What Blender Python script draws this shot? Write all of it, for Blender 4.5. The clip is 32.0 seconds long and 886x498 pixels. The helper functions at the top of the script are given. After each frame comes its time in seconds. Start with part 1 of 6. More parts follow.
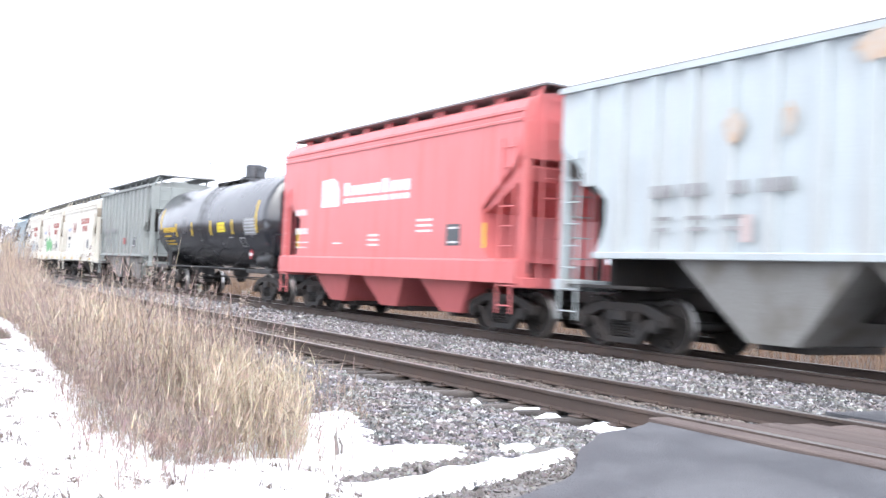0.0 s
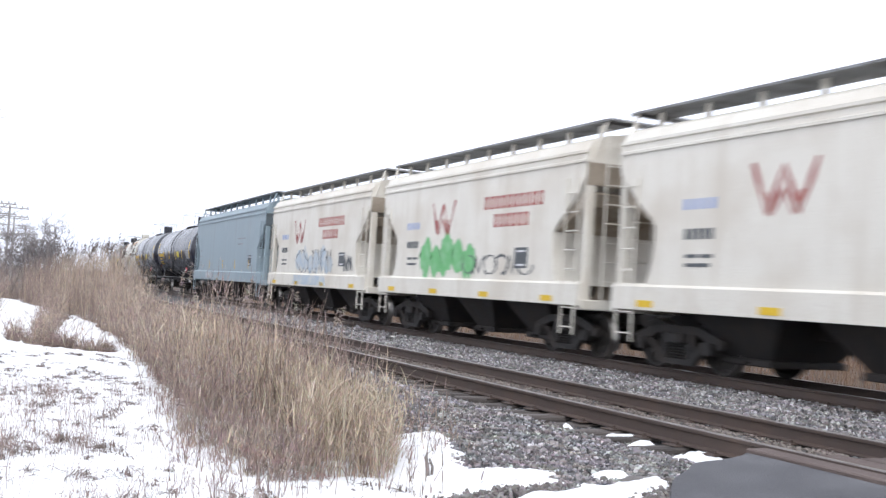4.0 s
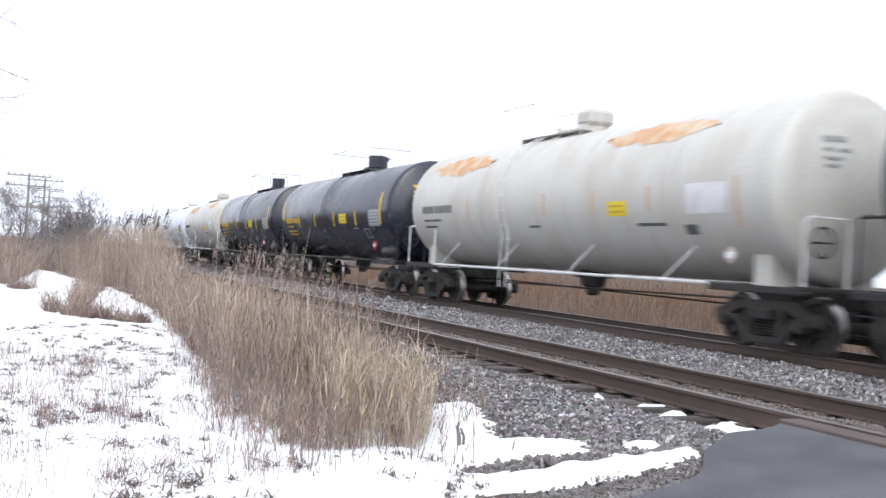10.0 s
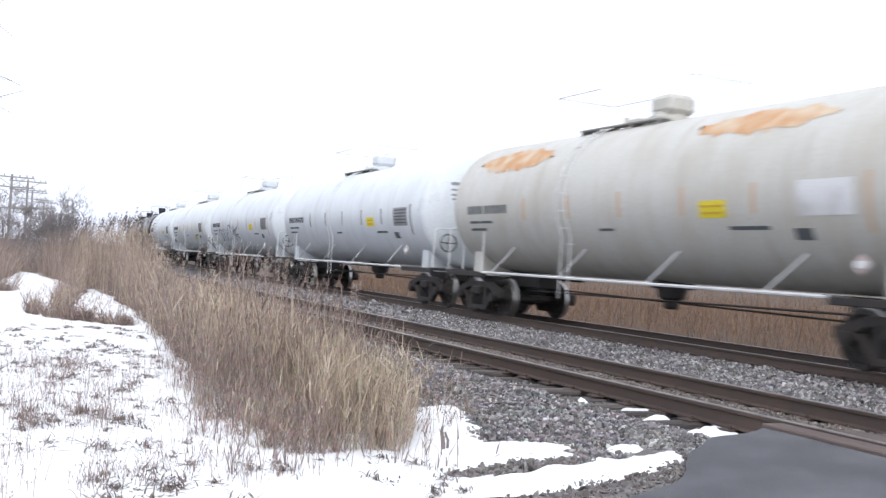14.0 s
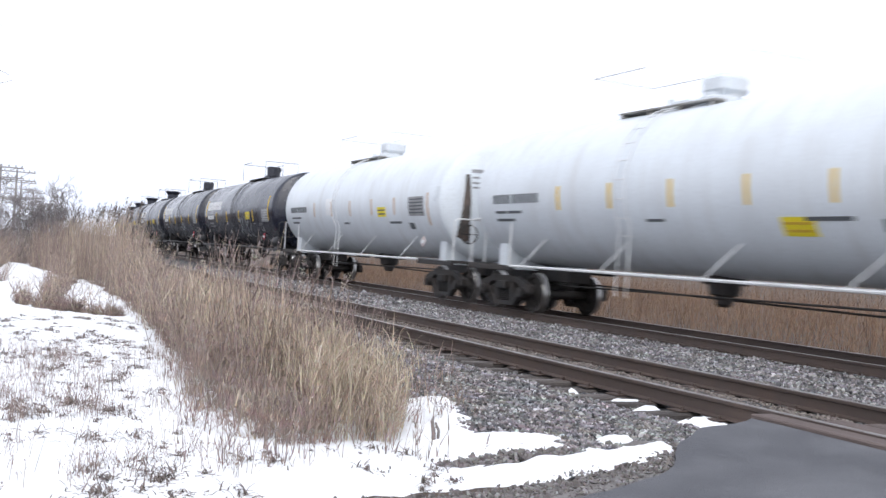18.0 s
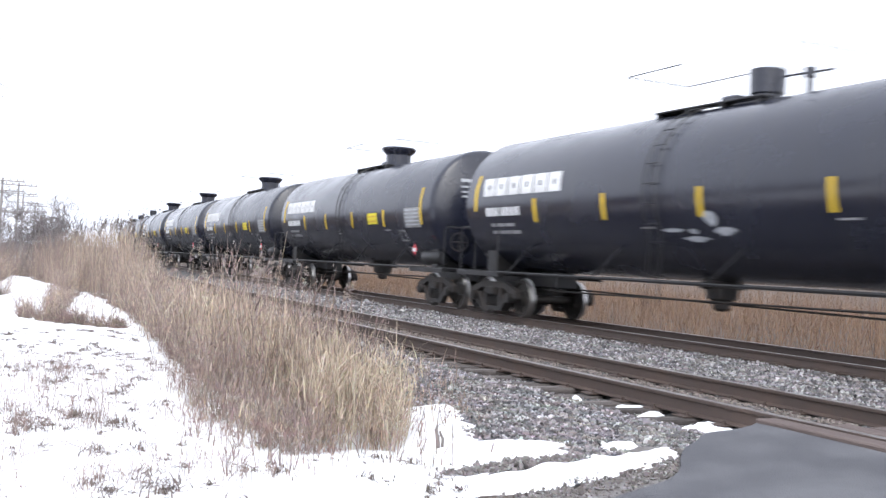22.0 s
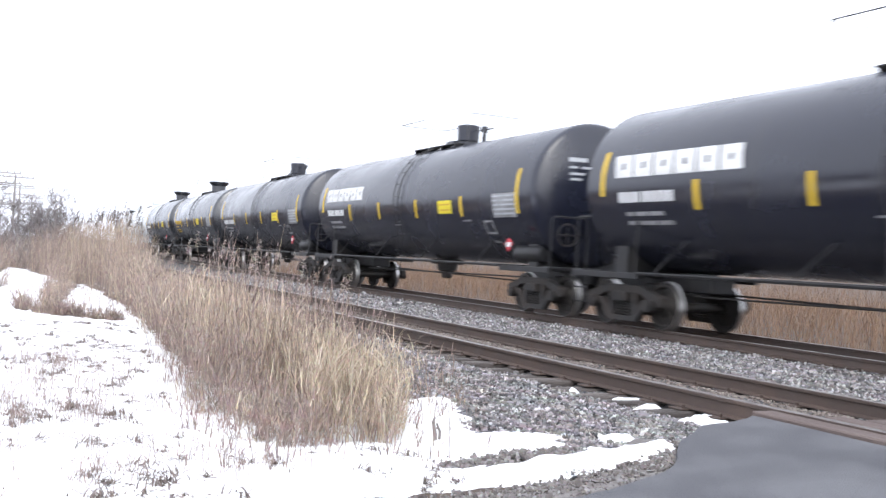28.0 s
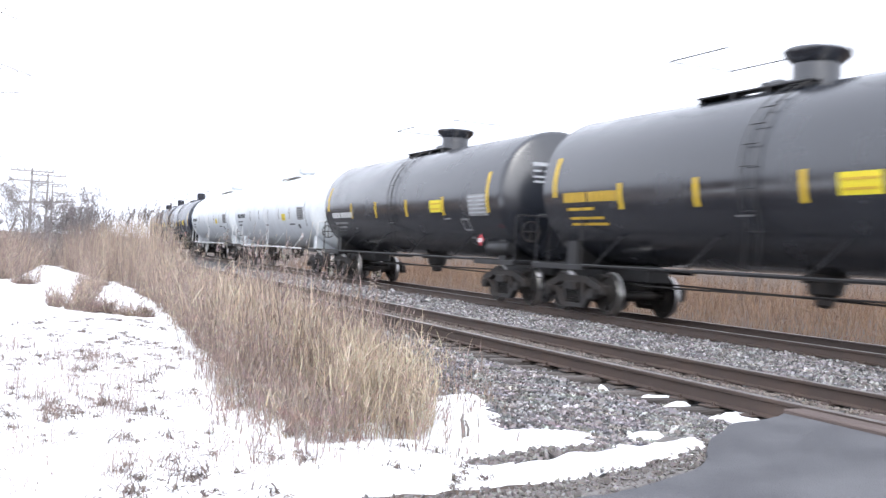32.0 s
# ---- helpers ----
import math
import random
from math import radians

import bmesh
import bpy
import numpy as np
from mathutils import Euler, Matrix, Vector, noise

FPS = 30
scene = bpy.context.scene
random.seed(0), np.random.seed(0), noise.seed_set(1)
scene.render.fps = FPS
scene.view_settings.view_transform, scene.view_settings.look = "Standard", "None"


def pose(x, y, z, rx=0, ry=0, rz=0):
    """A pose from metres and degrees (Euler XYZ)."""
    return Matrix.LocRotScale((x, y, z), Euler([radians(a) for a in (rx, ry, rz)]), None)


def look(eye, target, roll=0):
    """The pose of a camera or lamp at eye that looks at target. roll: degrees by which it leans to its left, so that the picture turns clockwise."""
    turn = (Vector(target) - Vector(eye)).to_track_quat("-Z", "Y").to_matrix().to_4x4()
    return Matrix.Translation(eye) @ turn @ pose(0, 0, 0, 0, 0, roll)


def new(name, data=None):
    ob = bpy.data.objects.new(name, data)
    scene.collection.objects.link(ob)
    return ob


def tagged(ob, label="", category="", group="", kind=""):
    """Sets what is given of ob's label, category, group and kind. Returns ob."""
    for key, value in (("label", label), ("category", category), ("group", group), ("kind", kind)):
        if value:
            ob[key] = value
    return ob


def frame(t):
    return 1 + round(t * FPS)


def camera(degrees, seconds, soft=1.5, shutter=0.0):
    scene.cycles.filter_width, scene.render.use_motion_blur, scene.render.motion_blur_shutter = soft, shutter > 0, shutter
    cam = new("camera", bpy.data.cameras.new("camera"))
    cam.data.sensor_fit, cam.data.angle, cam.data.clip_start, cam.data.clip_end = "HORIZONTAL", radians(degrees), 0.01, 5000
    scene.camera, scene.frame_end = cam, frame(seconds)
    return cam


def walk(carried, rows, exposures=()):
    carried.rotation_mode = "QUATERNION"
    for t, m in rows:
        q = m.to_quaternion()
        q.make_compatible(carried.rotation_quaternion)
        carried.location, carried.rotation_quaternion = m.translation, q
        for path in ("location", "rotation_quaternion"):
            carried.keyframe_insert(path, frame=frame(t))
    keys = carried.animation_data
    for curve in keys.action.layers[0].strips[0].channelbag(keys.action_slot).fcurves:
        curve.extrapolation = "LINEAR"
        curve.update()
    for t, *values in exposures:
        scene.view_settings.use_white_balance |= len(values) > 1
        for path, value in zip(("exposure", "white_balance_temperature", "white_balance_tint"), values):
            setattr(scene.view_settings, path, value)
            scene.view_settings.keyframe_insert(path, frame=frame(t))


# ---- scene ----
# The eye stands still at the roadside; only the hand turns. Rows: seconds, yaw, pitch, lean.
EYE = (0.0, 0.0, 1.115)
HAND = [
    (0.0, -32.09, 1.53, 2.62),
    (0.5, -30.81, 1.61, 3.28),
    (1.0, -29.63, 1.53, 2.84),
    (1.5, -28.55, 2.18, 2.91),
    (2.0, -27.21, 2.38, 3.27),
    (2.5, -26.44, 2.32, 3.16),
    (4.5, -26.68, 2.54, 3.70),
    (5.0, -26.59, 2.18, 3.79),
    (5.5, -26.64, 2.25, 3.46),
    (6.0, -26.19, 2.10, 3.38),
    (6.5, -25.72, 1.91, 3.39),
    (7.0, -25.11, 1.66, 3.80),
    (7.5, -25.05, 1.67, 3.76),
    (8.0, -25.35, 1.44, 3.90),
    (8.5, -25.60, 1.09, 3.71),
    (9.0, -25.66, 0.84, 3.64),
    (9.5, -25.41, 0.77, 3.42),
    (10.0, -24.99, 0.72, 3.44),
    (10.5, -24.95, 0.71, 3.46),
    (11.0, -24.96, 0.70, 3.27),
    (11.5, -25.09, 0.73, 3.20),
    (12.0, -25.51, 0.52, 3.36),
    (12.5, -25.66, 0.69, 3.34),
    (13.0, -25.87, 0.72, 3.55),
    (13.5, -25.68, 0.76, 3.67),
    (14.0, -25.84, 0.98, 3.71),
    (14.5, -26.26, 1.13, 3.71),
    (16.5, -26.41, 0.20, 3.77),
    (17.0, -26.42, 0.28, 3.76),
    (17.5, -26.44, 0.67, 3.73),
    (18.0, -26.40, 0.49, 3.78),
    (18.5, -26.40, 0.44, 3.75),
    (19.0, -26.28, 0.22, 3.89),
    (19.5, -26.13, 0.36, 3.81),
    (20.0, -26.11, 0.92, 3.70),
    (20.5, -26.07, 0.87, 3.99),
    (21.0, -26.33, 0.62, 3.58),
    (21.5, -26.28, 0.54, 3.09),
    (22.0, -26.26, 0.95, 3.08),
    (22.5, -26.48, 1.11, 3.19),
    (23.0, -26.63, 1.38, 3.35),
    (23.5, -26.78, 1.37, 3.44),
    (24.0, -26.80, 1.23, 3.43),
    (24.5, -26.70, 1.22, 3.40),
    (25.0, -26.77, 0.94, 3.48),
    (25.5, -26.61, 0.92, 3.39),
    (27.5, -26.52, 0.72, 3.38),
    (28.0, -26.44, 0.53, 3.15),
    (28.5, -26.32, 0.50, 3.28),
    (29.0, -26.10, 0.27, 3.29),
    (29.5, -26.08, 0.33, 3.27),
    (30.0, -25.86, 0.37, 3.34),
    (30.5, -25.86, 0.30, 3.10),
    (31.0, -25.69, 0.26, 3.07),
    (31.5, -25.38, 0.34, 3.02),
    (32.0, -24.83, 0.27, 3.05),
]
cam = camera(48.0, 32.0, soft=1.4, shutter=0.5)
walk(cam, [(t, pose(*EYE, 90 + p, 0, y) @ pose(0, 0, 0, 0, 0, r)) for t, y, p, r in HAND],
     exposures=[(0.0, 0.98), (1.0, 0.87), (2.0, 0.66), (2.5, 0.58), (4.5, 0.1), (6.0, 0.07), (9.0, 0.2), (10.0, 0.15), (11.0, 0.12), (12.0, 0.2), (13.1, 0.26), (14.0, 0.02), (17.0, 0.0), (19.0, 0.0), (20.5, 0.22), (23.0, 0.53), (25.0, 0.56), (28.0, 0.57), (32.0, 0.57)])

# ---- world and light: a bright overcast winter day ----
world = bpy.data.worlds.new("overcast_sky")
scene.world = world
world.use_nodes = True
wn = world.node_tree.nodes
wl = world.node_tree.links
sky = wn.new("ShaderNodeTexSky")
sky.sky_type, sky.sun_disc = "NISHITA", False
sky.sun_elevation, sky.sun_rotation = radians(38), radians(205)
sky.air_density, sky.dust_density, sky.ozone_density = 1.0, 6.0, 1.0
grey = wn.new("ShaderNodeHueSaturation")
grey.inputs["Saturation"].default_value = 0.12
wl.new(sky.outputs[0], grey.inputs["Color"])
cloud = wn.new("ShaderNodeMix")
cloud.data_type = "RGBA"
cloud.inputs["Factor"].default_value = 0.65
wl.new(grey.outputs[0], cloud.inputs["A"])
cloud.inputs["B"].default_value = (10.0, 10.6, 12.3, 1)
wl.new(cloud.outputs["Result"], wn["Background"].inputs["Color"])
wn["Background"].inputs["Strength"].default_value = 0.15
sun = new("sun", bpy.data.lights.new("sun", "SUN"))
sun.data.energy, sun.data.angle, sun.data.color = 0.8, radians(25), (1.0, 0.97, 0.93)
sun.matrix_world = look((0, 0, 30), (12, 16, 0))

# ---- materials ----
MATS = {}


def mat(name, base, rough=0.7, metal=0.0, second=None, mix=0.5, scale=2.0, fine=40.0, vary=0.12, bump=0.15, streak=None, squash=(1, 1, 1), rand=0.0):
    """A procedural surface: base colour, broad stains towards second, fine grain, relief."""
    if name in MATS:
        return MATS[name]
    m = bpy.data.materials.new(name)
    m.use_nodes = True
    n, l = m.node_tree.nodes, m.node_tree.links
    b = n["Principled BSDF"]
    b.inputs["Roughness"].default_value, b.inputs["Metallic"].default_value = rough, metal
    co = n.new("ShaderNodeTexCoord")
    mp = n.new("ShaderNodeMapping")
    mp.inputs["Scale"].default_value = squash
    l.new(co.outputs["Object"], mp.inputs["Vector"])

    def noise_tex(s, detail, vec):
        t = n.new("ShaderNodeTexNoise")
        t.inputs["Scale"].default_value, t.inputs["Detail"].default_value = s, detail
        l.new(vec, t.inputs["Vector"])
        return t.outputs["Fac"]

    def ramp(fac, lo, hi):
        r = n.new("ShaderNodeMapRange")
        r.inputs["From Min"].default_value, r.inputs["From Max"].default_value = lo, hi
        l.new(fac, r.inputs["Value"])
        return r.outputs["Result"]

    def blend(fac, a, c, mode="MIX"):
        x = n.new("ShaderNodeMix")
        x.data_type, x.blend_type = "RGBA", mode
        l.new(fac, x.inputs["Factor"])
        for sock, v in (("A", a), ("B", c)):
            if isinstance(v, tuple):
                x.inputs[sock].default_value = (*v, 1)
            else:
                l.new(v, x.inputs[sock])
        return x.outputs["Result"]

    broad = noise_tex(scale, 6, mp.outputs[0])
    grain = noise_tex(fine, 4, mp.outputs[0])
    col = base
    if second:
        col = blend(ramp(broad, 0.62 - mix * 0.35, 0.78 - mix * 0.2), base, second)
    dark = tuple(c * (1 - 2 * vary) for c in base)
    col = blend(ramp(grain, 0.35, 0.75), col, dark) if second is None else blend(ramp(grain, 0.45, 0.9), col, tuple(c * (1 - vary) for c in second))
    if streak:
        mp2 = n.new("ShaderNodeMapping")
        mp2.inputs["Scale"].default_value = (1.0, 3.2, 0.22)
        l.new(co.outputs["Object"], mp2.inputs["Vector"])
        col = blend(ramp(noise_tex(1.6, 7, mp2.outputs[0]), 0.5, 0.82), col, streak)
    if rand:
        oi = n.new("ShaderNodeObjectInfo")
        hs = n.new("ShaderNodeHueSaturation")
        l.new(ramp(oi.outputs["Random"], 0, 1), hs.inputs["Value"])
        hs.inputs["Saturation"].default_value = 1.0
        rr = hs.inputs["Value"].links[0].from_node
        rr.inputs["To Min"].default_value, rr.inputs["To Max"].default_value = 1 - rand, 1 + rand
        l.new(col, hs.inputs["Color"])
        col = hs.outputs["Color"]
    if isinstance(col, tuple):
        b.inputs["Base Color"].default_value = (*col, 1)
    else:
        l.new(col, b.inputs["Base Color"])
    if rough < 0.9:
        rg = ramp(broad, 0.2, 0.8)
        rn = rg.node
        rn.inputs["To Min"].default_value, rn.inputs["To Max"].default_value = max(0.05, rough - 0.12), min(1, rough + 0.15)
        l.new(rg, b.inputs["Roughness"])
    if bump:
        bp = n.new("ShaderNodeBump")
        bp.inputs["Strength"].default_value, bp.inputs["Distance"].default_value = bump, 0.02
        l.new(grain, bp.inputs["Height"])
        l.new(bp.outputs[0], b.inputs["Normal"])
    MATS[name] = m
    return m


def island_mat(name, colours, rough=0.85, bump=0.2):
    """A surface whose colour changes from island to island of one mesh."""
    m = bpy.data.materials.new(name)
    m.use_nodes = True
    n, l = m.node_tree.nodes, m.node_tree.links
    b = n["Principled BSDF"]
    b.inputs["Roughness"].default_value = rough
    ge = n.new("ShaderNodeNewGeometry")
    r = n.new("ShaderNodeValToRGB")
    l.new(ge.outputs["Random Per Island"], r.inputs["Fac"])
    while len(r.color_ramp.elements) < len(colours):
        r.color_ramp.elements.new(0.5)
    for i, c in enumerate(colours):
        r.color_ramp.elements[i].position = i / (len(colours) - 1)
        r.color_ramp.elements[i].color = (*c, 1)
    t = n.new("ShaderNodeTexNoise")
    t.inputs["Scale"].default_value = 60
    x = n.new("ShaderNodeMix")
    x.data_type, x.blend_type = "RGBA", "MULTIPLY"
    x.inputs["Factor"].default_value = 0.5
    l.new(r.outputs["Color"], x.inputs["A"])
    l.new(t.outputs["Color"], x.inputs["B"])
    br = n.new("ShaderNodeBrightContrast")
    br.inputs["Bright"].default_value = 0.02
    l.new(x.outputs["Result"], br.inputs["Color"])
    l.new(br.outputs[0], b.inputs["Base Color"])
    if bump:
        bp = n.new("ShaderNodeBump")
        bp.inputs["Strength"].default_value, bp.inputs["Distance"].default_value = bump, 0.01
        l.new(t.outputs["Fac"], bp.inputs["Height"])
        l.new(bp.outputs[0], b.inputs["Normal"])
    MATS[name] = m
    return m


BLACK = mat("black_tank_paint", (0.0105, 0.0125, 0.024), 0.22, second=(0.0175, 0.0205, 0.035), mix=0.45, scale=0.9, fine=25, bump=0.02, streak=(0.02, 0.021, 0.028), rand=0.15)
BLACK.node_tree.nodes["Principled BSDF"].inputs["Specular IOR Level"].default_value = 0.7
GLOSS_BLACK = mat("glossy_black_tank_paint", (0.012, 0.0145, 0.021), 0.2, second=(0.02, 0.0235, 0.032), mix=0.45, scale=0.9, fine=25, bump=0.02, streak=(0.018, 0.02, 0.026))
GLOSS_BLACK.node_tree.nodes["Principled BSDF"].inputs["IOR"].default_value = 1.9
GREY_OLD = mat("weathered_grey_hopper_paint", (0.31, 0.34, 0.335), 0.65, second=(0.26, 0.28, 0.275), mix=0.5, scale=0.8, bump=0.05, streak=(0.27, 0.26, 0.24))
WHITE_TANK = mat("white_tank_paint", (0.67, 0.715, 0.755), 0.35, second=(0.62, 0.655, 0.685), mix=0.45, scale=0.8, fine=20, bump=0.03, streak=(0.55, 0.565, 0.575))
CREAM_TANK = mat("cream_tank_paint", (0.55, 0.55, 0.515), 0.42, second=(0.49, 0.47, 0.42), mix=0.45, scale=0.8, fine=20, bump=0.03, streak=(0.44, 0.415, 0.365))
RUST_PALE = mat("pale_rust_bleed", (0.47, 0.33, 0.23), 0.8, second=(0.46, 0.44, 0.41), mix=0.6, scale=3.5, bump=0.05)
PINK_PANEL = mat("faded_pink_panel", (0.55, 0.45, 0.44), 0.7, bump=0.02)
RUST_STAIN = mat("rust_stain", (0.52, 0.28, 0.13), 0.85, second=(0.60, 0.50, 0.38), mix=0.6, scale=2.5, bump=0.1)
RED = mat("red_hopper_paint", (0.62, 0.165, 0.17), 0.4, second=(0.58, 0.175, 0.175), mix=0.4, scale=0.7, bump=0.03, streak=(0.52, 0.12, 0.11))
GREY_HOP = mat("pale_grey_hopper_paint", (0.45, 0.505, 0.525), 0.6, second=(0.40, 0.44, 0.46), mix=0.5, scale=0.8, bump=0.05, streak=(0.41, 0.40, 0.385))
CREAM_HOP = mat("cream_hopper_paint", (0.70, 0.68, 0.62), 0.55, second=(0.60, 0.56, 0.49), mix=0.5, scale=0.8, bump=0.05, streak=(0.56, 0.52, 0.45))
# end paints: darker than the car's body paint, blotched with a second tone
TAN_END = mat("dull_tan_end_paint", (0.36, 0.31, 0.25), 0.75, second=(0.22, 0.18, 0.14), mix=0.6, scale=1.4, bump=0.1)
SLATE_END = mat("dark_slate_end_paint", (0.10, 0.125, 0.14), 0.7, second=(0.06, 0.065, 0.07), mix=0.5, scale=1.4, bump=0.1)
GRIMY_GREY = mat("grimy_grey_paint", (0.30, 0.30, 0.29), 0.75, second=(0.2, 0.185, 0.165), mix=0.5, scale=1.6, bump=0.1)
BLUE_HOP = mat("blue_grey_hopper_paint", (0.24, 0.315, 0.36), 0.5, second=(0.29, 0.36, 0.40), mix=0.5, scale=0.7, bump=0.04, streak=(0.24, 0.28, 0.31))
WHITE_HOP = mat("white_hopper_paint", (0.66, 0.66, 0.64), 0.55, second=(0.5, 0.48, 0.44), mix=0.45, scale=0.8, bump=0.04, streak=(0.45, 0.42, 0.38))
TRUCK = mat("grimy_cast_steel", (0.019, 0.0185, 0.019), 0.7, second=(0.042, 0.034, 0.03), mix=0.6, scale=3, fine=60, bump=0.3)
FRAME_BLACK = mat("grimy_black_frame_paint", (0.011, 0.0115, 0.014), 0.5, second=(0.02, 0.018, 0.017), mix=0.5, scale=2, fine=40, bump=0.1)
STRIP_FADED = mat("faded_orange_strip", (0.58, 0.42, 0.29), 0.6, bump=0.02)
FRESH_WHITE = mat("fresh_white_paint", (0.82, 0.83, 0.84), 0.5, bump=0.02)
STAIN = mat("black_spill_stain", (0.05, 0.045, 0.042), 0.6, second=(0.16, 0.12, 0.1), mix=0.5, scale=2.5, bump=0.05)
WHEEL = mat("worn_wheel_steel", (0.026, 0.024, 0.023), 0.6, 0.2, second=(0.045, 0.037, 0.032), mix=0.5, scale=4, bump=0.15)
BRIGHT = mat("polished_wheel_rim", (0.45, 0.44, 0.43), 0.35, 1.0, bump=0.02)
STEELGREY = mat("galvanised_grating", (0.27, 0.28, 0.29), 0.6, 0.4, second=(0.18, 0.18, 0.18), bump=0.2)
YELLOW = mat("yellow_reflective_strip", (0.75, 0.50, 0.03), 0.5, bump=0.02)
PLACARD = mat("yellow_stencil_panel", (0.80, 0.66, 0.03), 0.5, bump=0.02)
LETTER = mat("white_stencil_paint", (0.72, 0.73, 0.74), 0.6, second=(0.55, 0.55, 0.55), mix=0.4, bump=0.02)
LETTER_GREY = mat("faded_grey_stencil_paint", (0.30, 0.30, 0.31), 0.65, second=(0.2, 0.2, 0.2), bump=0.02)
LETTER_YEL = mat("yellow_stencil_paint", (0.62, 0.40, 0.04), 0.6, bump=0.02)
LETTER_DARK = mat("dark_stencil_paint", (0.10, 0.11, 0.12), 0.7, bump=0.02)
LETTER_RED = mat("dark_red_lettering_paint", (0.30, 0.05, 0.05), 0.6, second=(0.38, 0.12, 0.1), bump=0.02)
LETTER_BLUE = mat("faded_blue_lettering_paint", (0.30, 0.38, 0.60), 0.6, bump=0.02)
GRAF_SILVER = mat("silver_spray_paint", (0.45, 0.47, 0.50), 0.5, second=(0.30, 0.32, 0.34), mix=0.5, scale=5, bump=0.02)
GRAF_BLUE = mat("pale_blue_spray_paint", (0.38, 0.47, 0.56), 0.6, second=(0.56, 0.575, 0.565), mix=0.65, scale=4, bump=0.02)
GRAF_GREEN = mat("green_spray_paint", (0.12, 0.42, 0.15), 0.6, second=(0.25, 0.5, 0.28), mix=0.5, scale=4, bump=0.02)
GRAF_DARK = mat("dark_spray_paint", (0.09, 0.10, 0.12), 0.6, bump=0.02)
DIAMOND_RED = mat("hazard_diamond_red", (0.62, 0.05, 0.07), 0.5, bump=0.0)
SNOW = mat("thin_snow", (0.86, 0.87, 0.89), 0.75, second=(0.80, 0.81, 0.83), mix=0.4, scale=3, fine=90, vary=0.03, bump=0.35)
RAILSTEEL = mat("rusty_rail_steel", (0.085, 0.064, 0.056), 0.6, 0.3, second=(0.11, 0.078, 0.064), mix=0.5, scale=2.5, fine=70, bump=0.25)
RAILHEAD = mat("worn_rail_head", (0.24, 0.22, 0.21), 0.38, 0.7, second=(0.16, 0.13, 0.12), mix=0.4, scale=3, bump=0.05)
TIE = mat("weathered_creosote_tie", (0.055, 0.047, 0.044), 0.9, second=(0.15, 0.132, 0.122), mix=0.5, scale=3, fine=50, bump=0.6, squash=(0.3, 4, 4), rand=0.25)
ASPHALT = mat("worn_asphalt", (0.072, 0.074, 0.085), 0.6, second=(0.135, 0.138, 0.15), mix=0.6, scale=1.5, fine=70, vary=0.4, bump=1.0)
PLANK = mat("worn_crossing_timber", (0.105, 0.08, 0.074), 0.9, second=(0.15, 0.118, 0.108), mix=0.5, scale=2, fine=40, bump=0.6, squash=(4, 0.4, 4), rand=0.15)
GRAVELBED = mat("crushed_stone_bed", (0.05, 0.05, 0.054), 0.95, second=(0.13, 0.13, 0.135), mix=0.55, scale=9, fine=28, vary=0.3, bump=1.0)
BARK = mat("grey_bark", (0.16, 0.14, 0.13), 0.9, second=(0.24, 0.22, 0.21), bump=0.5, scale=4)
# weathered grey wood, its colour lightened to stand in for distance haze
POLEWOOD = mat("hazed_weathered_pole_wood", (0.33, 0.315, 0.31), 0.9, second=(0.40, 0.385, 0.38), bump=0.4, squash=(4, 4, 0.3))
STONE = island_mat("broken_ballast_stone", [(0.07, 0.068, 0.075), (0.32, 0.31, 0.32), (0.12, 0.116, 0.12), (0.66, 0.65, 0.66), (0.21, 0.185, 0.18), (0.06, 0.06, 0.068), (0.42, 0.405, 0.41), (0.19, 0.165, 0.158), (0.10, 0.098, 0.108)])
GAUGE_STONE = island_mat("dirty_fine_stone", [(0.16, 0.13, 0.115), (0.30, 0.25, 0.22), (0.11, 0.09, 0.082), (0.38, 0.335, 0.30), (0.22, 0.18, 0.155)])
REED = island_mat("dry_reed", [(0.44, 0.325, 0.24), (0.68, 0.54, 0.41), (0.17, 0.12, 0.10), (0.82, 0.71, 0.56), (0.50, 0.365, 0.27), (0.72, 0.60, 0.43), (0.24, 0.165, 0.135), (0.60, 0.47, 0.35)], bump=0)
STRAW = island_mat("yellow_straw", [(0.58, 0.46, 0.325), (0.44, 0.355, 0.255), (0.70, 0.60, 0.45), (0.30, 0.23, 0.17), (0.62, 0.52, 0.37)], bump=0)
REED_BACK = island_mat("weathered_field_reed", [(0.19, 0.10, 0.055), (0.30, 0.175, 0.098), (0.10, 0.058, 0.036), (0.24, 0.135, 0.074), (0.38, 0.245, 0.15), (0.14, 0.078, 0.046)], bump=0)
PLUME = island_mat("reed_plume", [(0.30, 0.24, 0.205), (0.42, 0.36, 0.315), (0.24, 0.185, 0.155), (0.36, 0.295, 0.25)], bump=0)
BRUSH = island_mat("brown_brush_twigs", [(0.26, 0.185, 0.16), (0.36, 0.265, 0.23), (0.17, 0.122, 0.11), (0.46, 0.36, 0.31), (0.31, 0.22, 0.195)], bump=0)
PLUME_DARK = island_mat("dark_reed_plume", [(0.10, 0.075, 0.065), (0.15, 0.115, 0.10), (0.08, 0.06, 0.055)], bump=0)
FLUFF = island_mat("pale_seed_fluff", [(0.52, 0.46, 0.42), (0.42, 0.36, 0.325), (0.60, 0.55, 0.51)], bump=0)
# grey twigs, with the paling of haze and sky glare put into the colours
TWIG = island_mat("hazed_grey_twigs", [(0.27, 0.24, 0.24), (0.36, 0.33, 0.33), (0.22, 0.20, 0.205)], bump=0)


